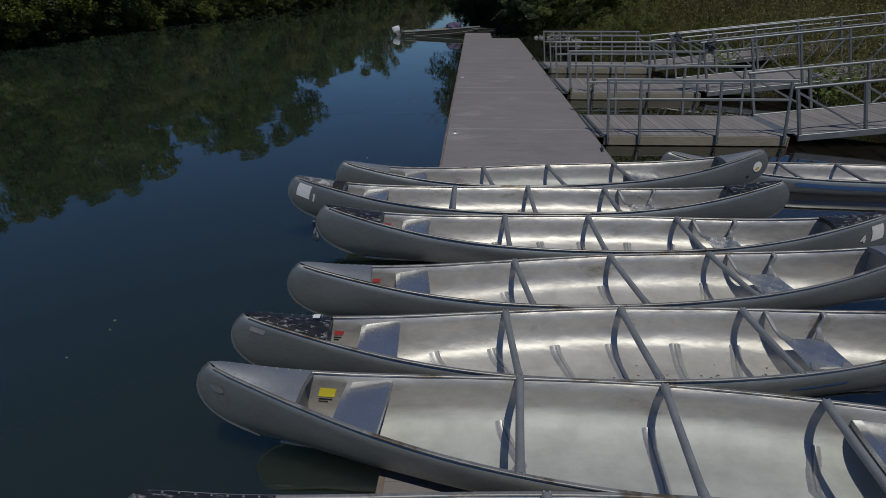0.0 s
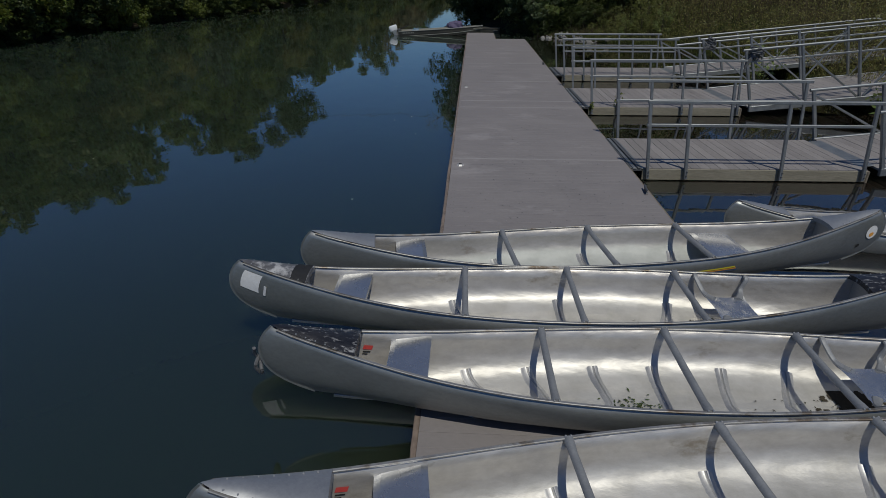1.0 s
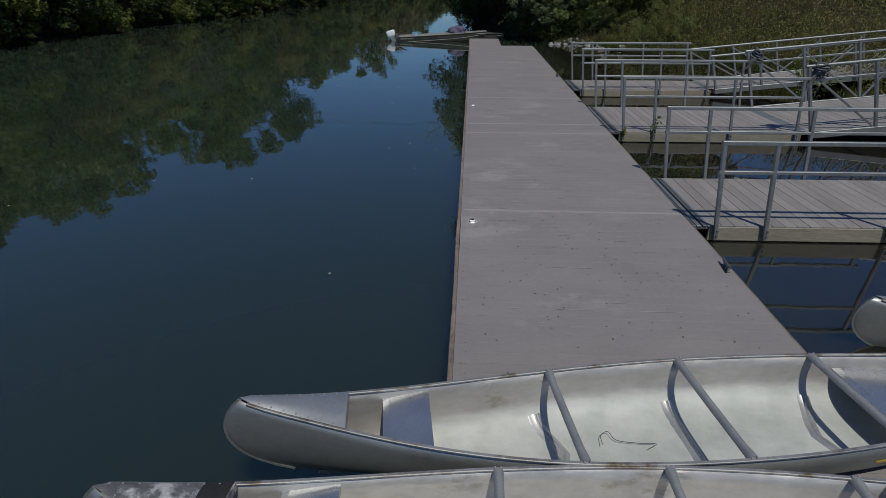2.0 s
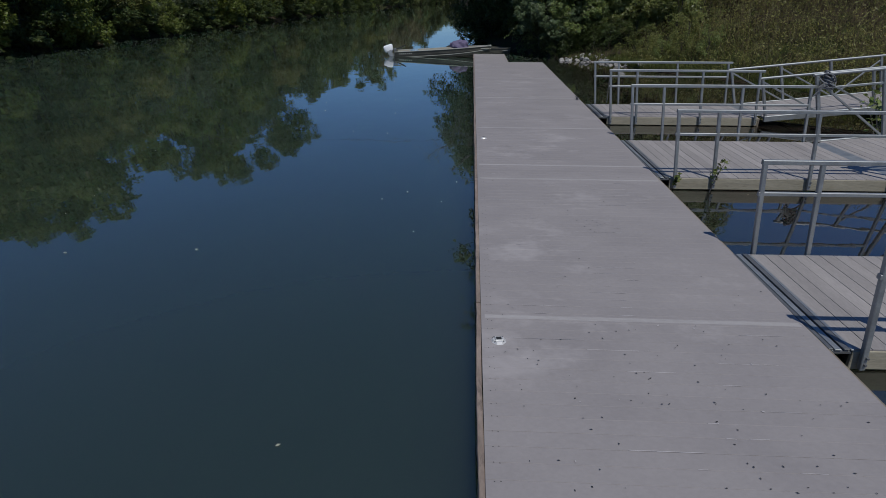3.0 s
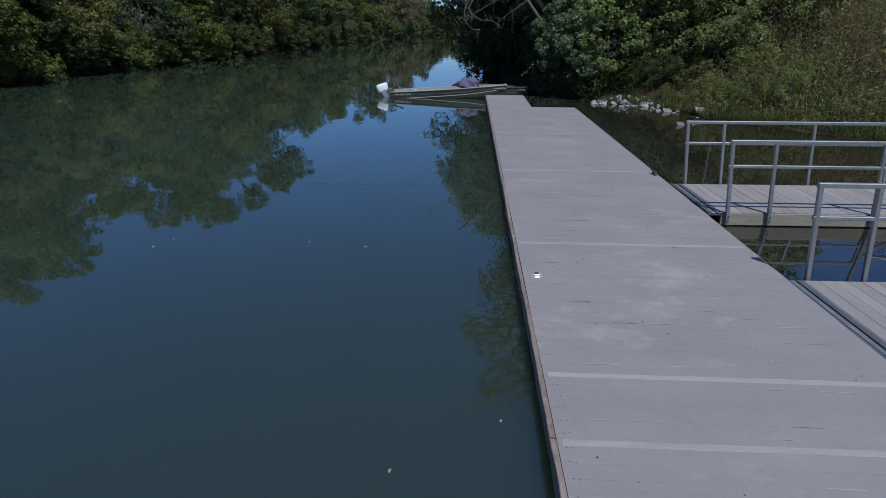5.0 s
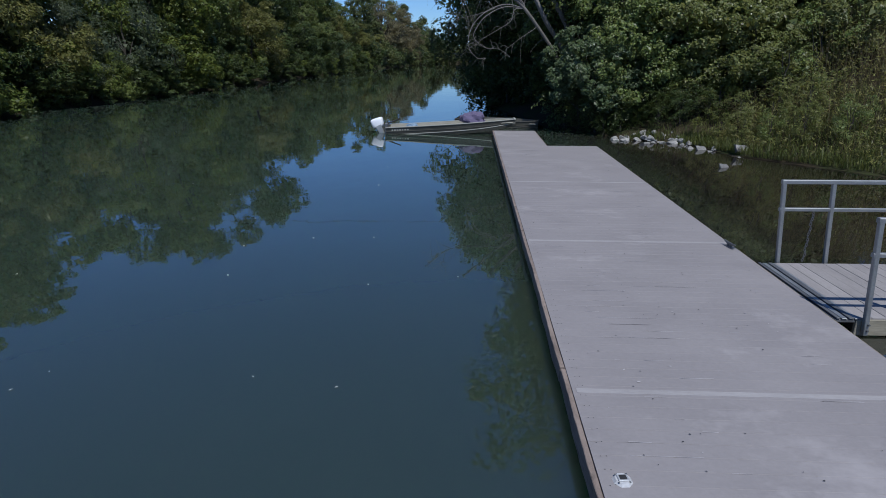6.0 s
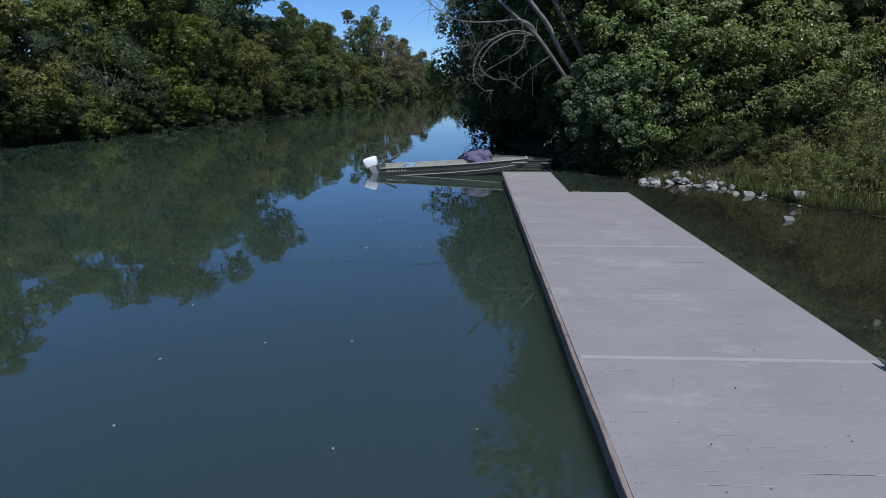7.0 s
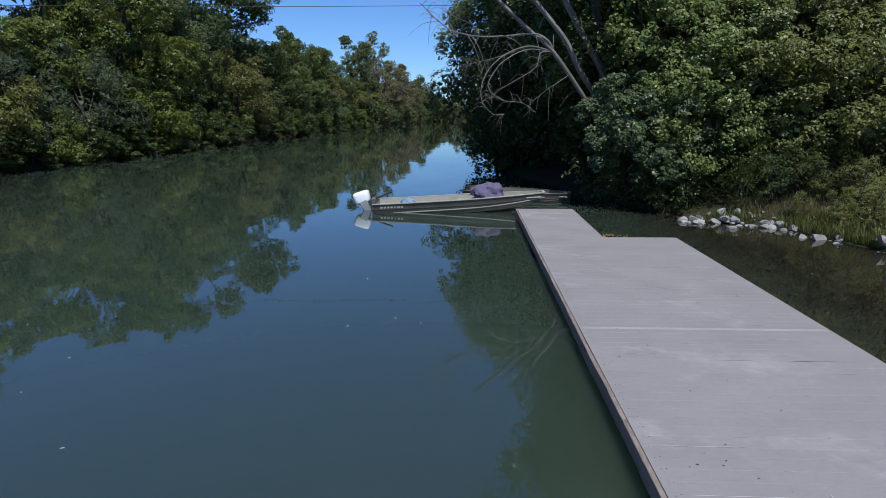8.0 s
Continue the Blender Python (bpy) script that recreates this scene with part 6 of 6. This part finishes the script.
def stones():
    g = random.Random(9)
    meshes = []
    for k in range(8):
        bm = bmesh.new()
        bmesh.ops.create_icosphere(bm, subdivisions=2, radius=1.0)
        cuts = [(Vector((g.gauss(0, 1), g.gauss(0, 1), g.gauss(0, 1))).normalized(), g.uniform(0.42, 0.8)) for _ in range(11)]
        for v in bm.verts:
            for n, d in cuts:
                over_by = v.co.dot(n) - d
                if over_by > 0:
                    v.co -= n * over_by
            v.co *= 1.25 + 0.12 * noise.noise(v.co * 2.3 + Vector((k * 3.1, 0, 0)))
            v.co.z *= 0.7
        meshes.append(to_mesh("stone", bm))
    line = [(3.35, 31.05), (3.8, 30.95), (4.3, 30.8), (4.75, 30.6), (5.05, 30.25), (5.2, 29.5), (5.45, 28.7), (5.7, 28.1)]
    for k in range(74):
        q = g.uniform(0, 1) ** 1.25 * (len(line) - 1.001)
        i = int(q)
        x = line[i][0] + (line[i + 1][0] - line[i][0]) * (q - i) + g.gauss(0, 0.16)
        y = line[i][1] + (line[i + 1][1] - line[i][1]) * (q - i) + g.gauss(0, 0.22)
        s = g.choice((0.035, 0.045, 0.055, 0.07, 0.085, 0.10, 0.125) if q < 4.2 else (0.03, 0.035, 0.04, 0.05, 0.06, 0.09))
        ob = link_mesh("stone", meshes[k % 8], STONE)
        ob.matrix_world = pose(x, y, max(ground_z(x, y), WATER - 0.02) + s * 0.2, g.uniform(-20, 20), g.uniform(-20, 20), g.uniform(0, 360)) @ Matrix.Diagonal((s * g.uniform(0.9, 1.5), s, s, 1))
        tagged(ob, "pale angular limestone lump at the water's edge", "stone", "shore stones")
    for x, y, s in ((5.95, 28.6, 0.20), (4.75, 26.8, 0.11), (5.2, 29.35, 0.14)):
        ob = link_mesh("stone", meshes[1], STONE)
        ob.matrix_world = pose(x, y, max(ground_z(x, y), WATER) + s * 0.3, 0, 8, 30) @ Matrix.Diagonal((s * 1.3, s, s, 1))
        tagged(ob, "larger grey boulder at the water's edge", "stone", "shore stones")


stones()


# power line over the river
def cable(a, b, sag, label):
    a, b = Vector(a), Vector(b)
    pts = [a.lerp(b, i / 40) - Vector((0, 0, 4 * sag * (i / 40) * (1 - i / 40))) for i in range(41)]
    ob = part("power_cable", sweep(bmesh.new(), pts, circle(6, 0.013)), CABLE, None, "", True)
    tagged(ob, label, "cable", "overhead cables")


cable((-45, 46, 8.3), (30, 46, 7.9), 0.7, "thin overhead cable crossing high above the river")


# leaves and bits that float, and litter on the dock
def scatter(name, mat, label, category, pts, size, z, lift):
    g = np.random.default_rng(len(pts))
    p = np.array([(x, y, z) for x, y in pts])
    nor = g.normal(size=(len(p), 3)) * lift + np.array([0, 0, 1.0])
    v, f = leaf_quads(p, nor, size, g, 0.5)
    tagged(link_mesh(name, np_mesh(name, v, f), mat), label, category, kind="stuff")


g = random.Random(3)
scatter("floating_leaves", LEAF_FALLEN, "pale fallen leaves floating on the river", "leaves", [(g.uniform(-7, -0.7) if g.random() < 0.8 else g.uniform(2.6, 6), g.uniform(2, 28)) for _ in range(55)], 0.034, WATER + 0.004, 0.05)
scatter("leaf_heap", LEAF_YELLOW, "yellow fallen leaves caught in the dock corner", "leaves", [(1.25 + g.gauss(0, 0.14), 29.45 + g.gauss(0, 0.07)) for _ in range(50)], 0.06, WATER + 0.03, 0.5)
# thin pale lines: highlights painted on the plank edges, with some scrapes
marks, faces_ = [], []
for k in range(260):
    x0, y0, ln = g.uniform(-0.3, 1.6), round(g.uniform(6, 31) / 0.126) * 0.126 - 4.0 % 0.126 + g.uniform(-0.003, 0.003), g.choice((0.06, 0.12, 0.2, 0.35, 0.5)) * g.uniform(0.7, 1.15)
    if y0 > 28.4 and x0 + ln > 0.8:
        continue
    w = g.uniform(0.0008, 0.0028)
    i = len(marks)
    tilt = g.uniform(-0.004, 0.004)
    marks += [(x0, y0 - w, DOCK + 0.0025), (x0 + ln, y0 - w + tilt, DOCK + 0.0025), (x0 + ln, y0 + w + tilt, DOCK + 0.0025), (x0, y0 + w, DOCK + 0.0025)]
    faces_.append((i, i + 1, i + 2, i + 3))
tagged(link_mesh("scrape_marks", np_mesh("scrape_marks", np.array(marks), np.array(faces_)), PALE_GLINT_MARK), "pale lines along plank edges: painted edge highlights and scrapes", "marks", kind="stuff")
bits = [(0.88 + g.gauss(0, 0.08), 12.02 + g.gauss(0, 0.12)) for _ in range(14)] + [(g.uniform(-0.2, 2.0), g.uniform(6.6, 10.0)) for _ in range(150)] + [(g.uniform(-0.3, 2.1) if y_ < 28 else g.uniform(-0.3, 0.8), y_) for y_ in [g.uniform(8, 31) for _ in range(230)]]
scatter("leaf_litter", BLACK, "small dark scraps of leaf and mud on the planks", "litter", bits, 0.016, DOCK + 0.006, 0.15)
pale = [(g.uniform(-0.3, 2.1), g.uniform(7, 28)) for _ in range(70)]
scatter("pale_specks", PALE_GLINT_MARK, "pale dried droppings and flecks on the planks", "litter", pale, 0.024, DOCK + 0.004, 0.03)


def young_plant(x, y, z, h, n, label, mat=LEAF_OLIVE, leaf=0.07):
    gg = np.random.default_rng(int(x * 100))
    t = thing("plant", pose(x, y, z), label, "plant")
    for k in range(n):
        a = gg.uniform(0, 2 * math.pi)
        tip = Vector((0.35 * h * math.cos(a), 0.35 * h * math.sin(a), h * gg.uniform(0.6, 1.0)))
        pts = curve_points([(0, 0, 0), tip * 0.5 + Vector((0, 0, 0.08 * h)), tip], 4)
        bm = bmesh.new()
        limb(bm, pts, 0.006, 0.002, 5)
        part("stem", bm, BARK, t)
        c = np.array([pts[gg.integers(3, len(pts))] + Vector(gg.normal(size=3) * 0.05 * h) for _ in range(16)])
        v, f = leaf_quads(c, gg.normal(size=(16, 3)) * 0.6 + np.array([0, 0, 0.8]), leaf, gg, 0.5)
        link_mesh("leaves", np_mesh("leaves", v, f), mat, t)


young_plant(2.92, 13.90, 0.24, 0.62, 3, "small weed growing at the pier's edge post")
young_plant(2.36, 13.85, 0.30, 0.25, 3, "small weed tuft at the corner of the pier")
young_plant(7.2, 16.9, 0.1, 1.3, 10, "leafy green sapling growing beside a gangway", LEAF_LIT, 0.13)
young_plant(7.8, 12.4, 0.1, 1.2, 9, "leafy green sapling growing beside a gangway", LEAF_LIT, 0.13)
young_plant(8.0, 13.2, 0.2, 1.0, 8, "leafy green sapling growing beside a gangway", LEAF_LIT, 0.13)
young_plant(5.6, 31.9, 0.9, 1.5, 9, "young plant with large yellow-green leaves among the shrubs", LEAF_BRIGHT, 0.17)


def dry_stems(x, y):
    t = thing("dry_stems", pose(x, y, ground_z(x, y) - 0.03), "tangle of bare brown dead stems beside the stones", "dead stems")
    gg = random.Random(int(x * 10))
    for k in range(16):
        a, ln = gg.uniform(-0.5, 3.6), gg.uniform(0.6, 1.5)
        o = Vector((gg.uniform(-0.6, 0.6), gg.uniform(-0.2, 0.3), 0))
        tip = Vector((math.cos(a) * ln * 0.8, -0.2 * ln, gg.uniform(0.25, 0.8) * ln))
        bm = bmesh.new()
        limb(bm, curve_points([o, o + tip * 0.5 + Vector((0, 0, 0.12 * ln)), o + tip], 4), 0.009, 0.003, 5)
        part("stem", bm, STRAW, t)


dry_stems(6.3, 31.0)
dry_stems(7.1, 30.6)

# ---- planks, one by one ----
def plank_mesh(name, lx, ly, h):
    return to_mesh(name, boxes(((0, 0, -h / 2), (lx, ly, h), 0.0012)))


PITCH = 0.126
wide = plank_mesh("plank", DOCK_R - DOCK_L, PITCH - 0.0012, 0.035)
narrow = plank_mesh("plank", TIP_R - DOCK_L, PITCH - 0.0012, 0.035)
y = -4.0
while y < DOCK_TIP - 0.05:
    tip = y > DOCK_END - 0.06
    ob = link_mesh("plank", narrow if tip else wide, PLANK, the_dock)
    ob.location = ((DOCK_L + (TIP_R if tip else DOCK_R)) / 2, y + PITCH / 2, DOCK + rng.uniform(-0.0006, 0.0006))
    ob.rotation_euler.z = rng.uniform(-0.0006, 0.0006)
    y += PITCH
for t, (y0, width, rail_h) in zip(fingers, FINGERS):
    me = plank_mesh("plank", 0.135, width - 0.02, 0.03)
    for k in range(23):
        ob = link_mesh("plank", me, PLANK_OLD, t)
        ob.location = (0.07 + 0.14 * k, width / 2, 0.405 + 0.012 + rng.uniform(-0.0015, 0.0015))
for t, (y0, width, rail_h) in zip(ramps, FINGERS):
    me = plank_mesh("plank", 0.135, width - 0.07, 0.03)
    for k in range(45):
        ob = link_mesh("plank", me, PLANK_OLD, t)
        ob.location = (0.08 + 0.14 * k, width / 2, 0.02 + rng.uniform(-0.0015, 0.0015))
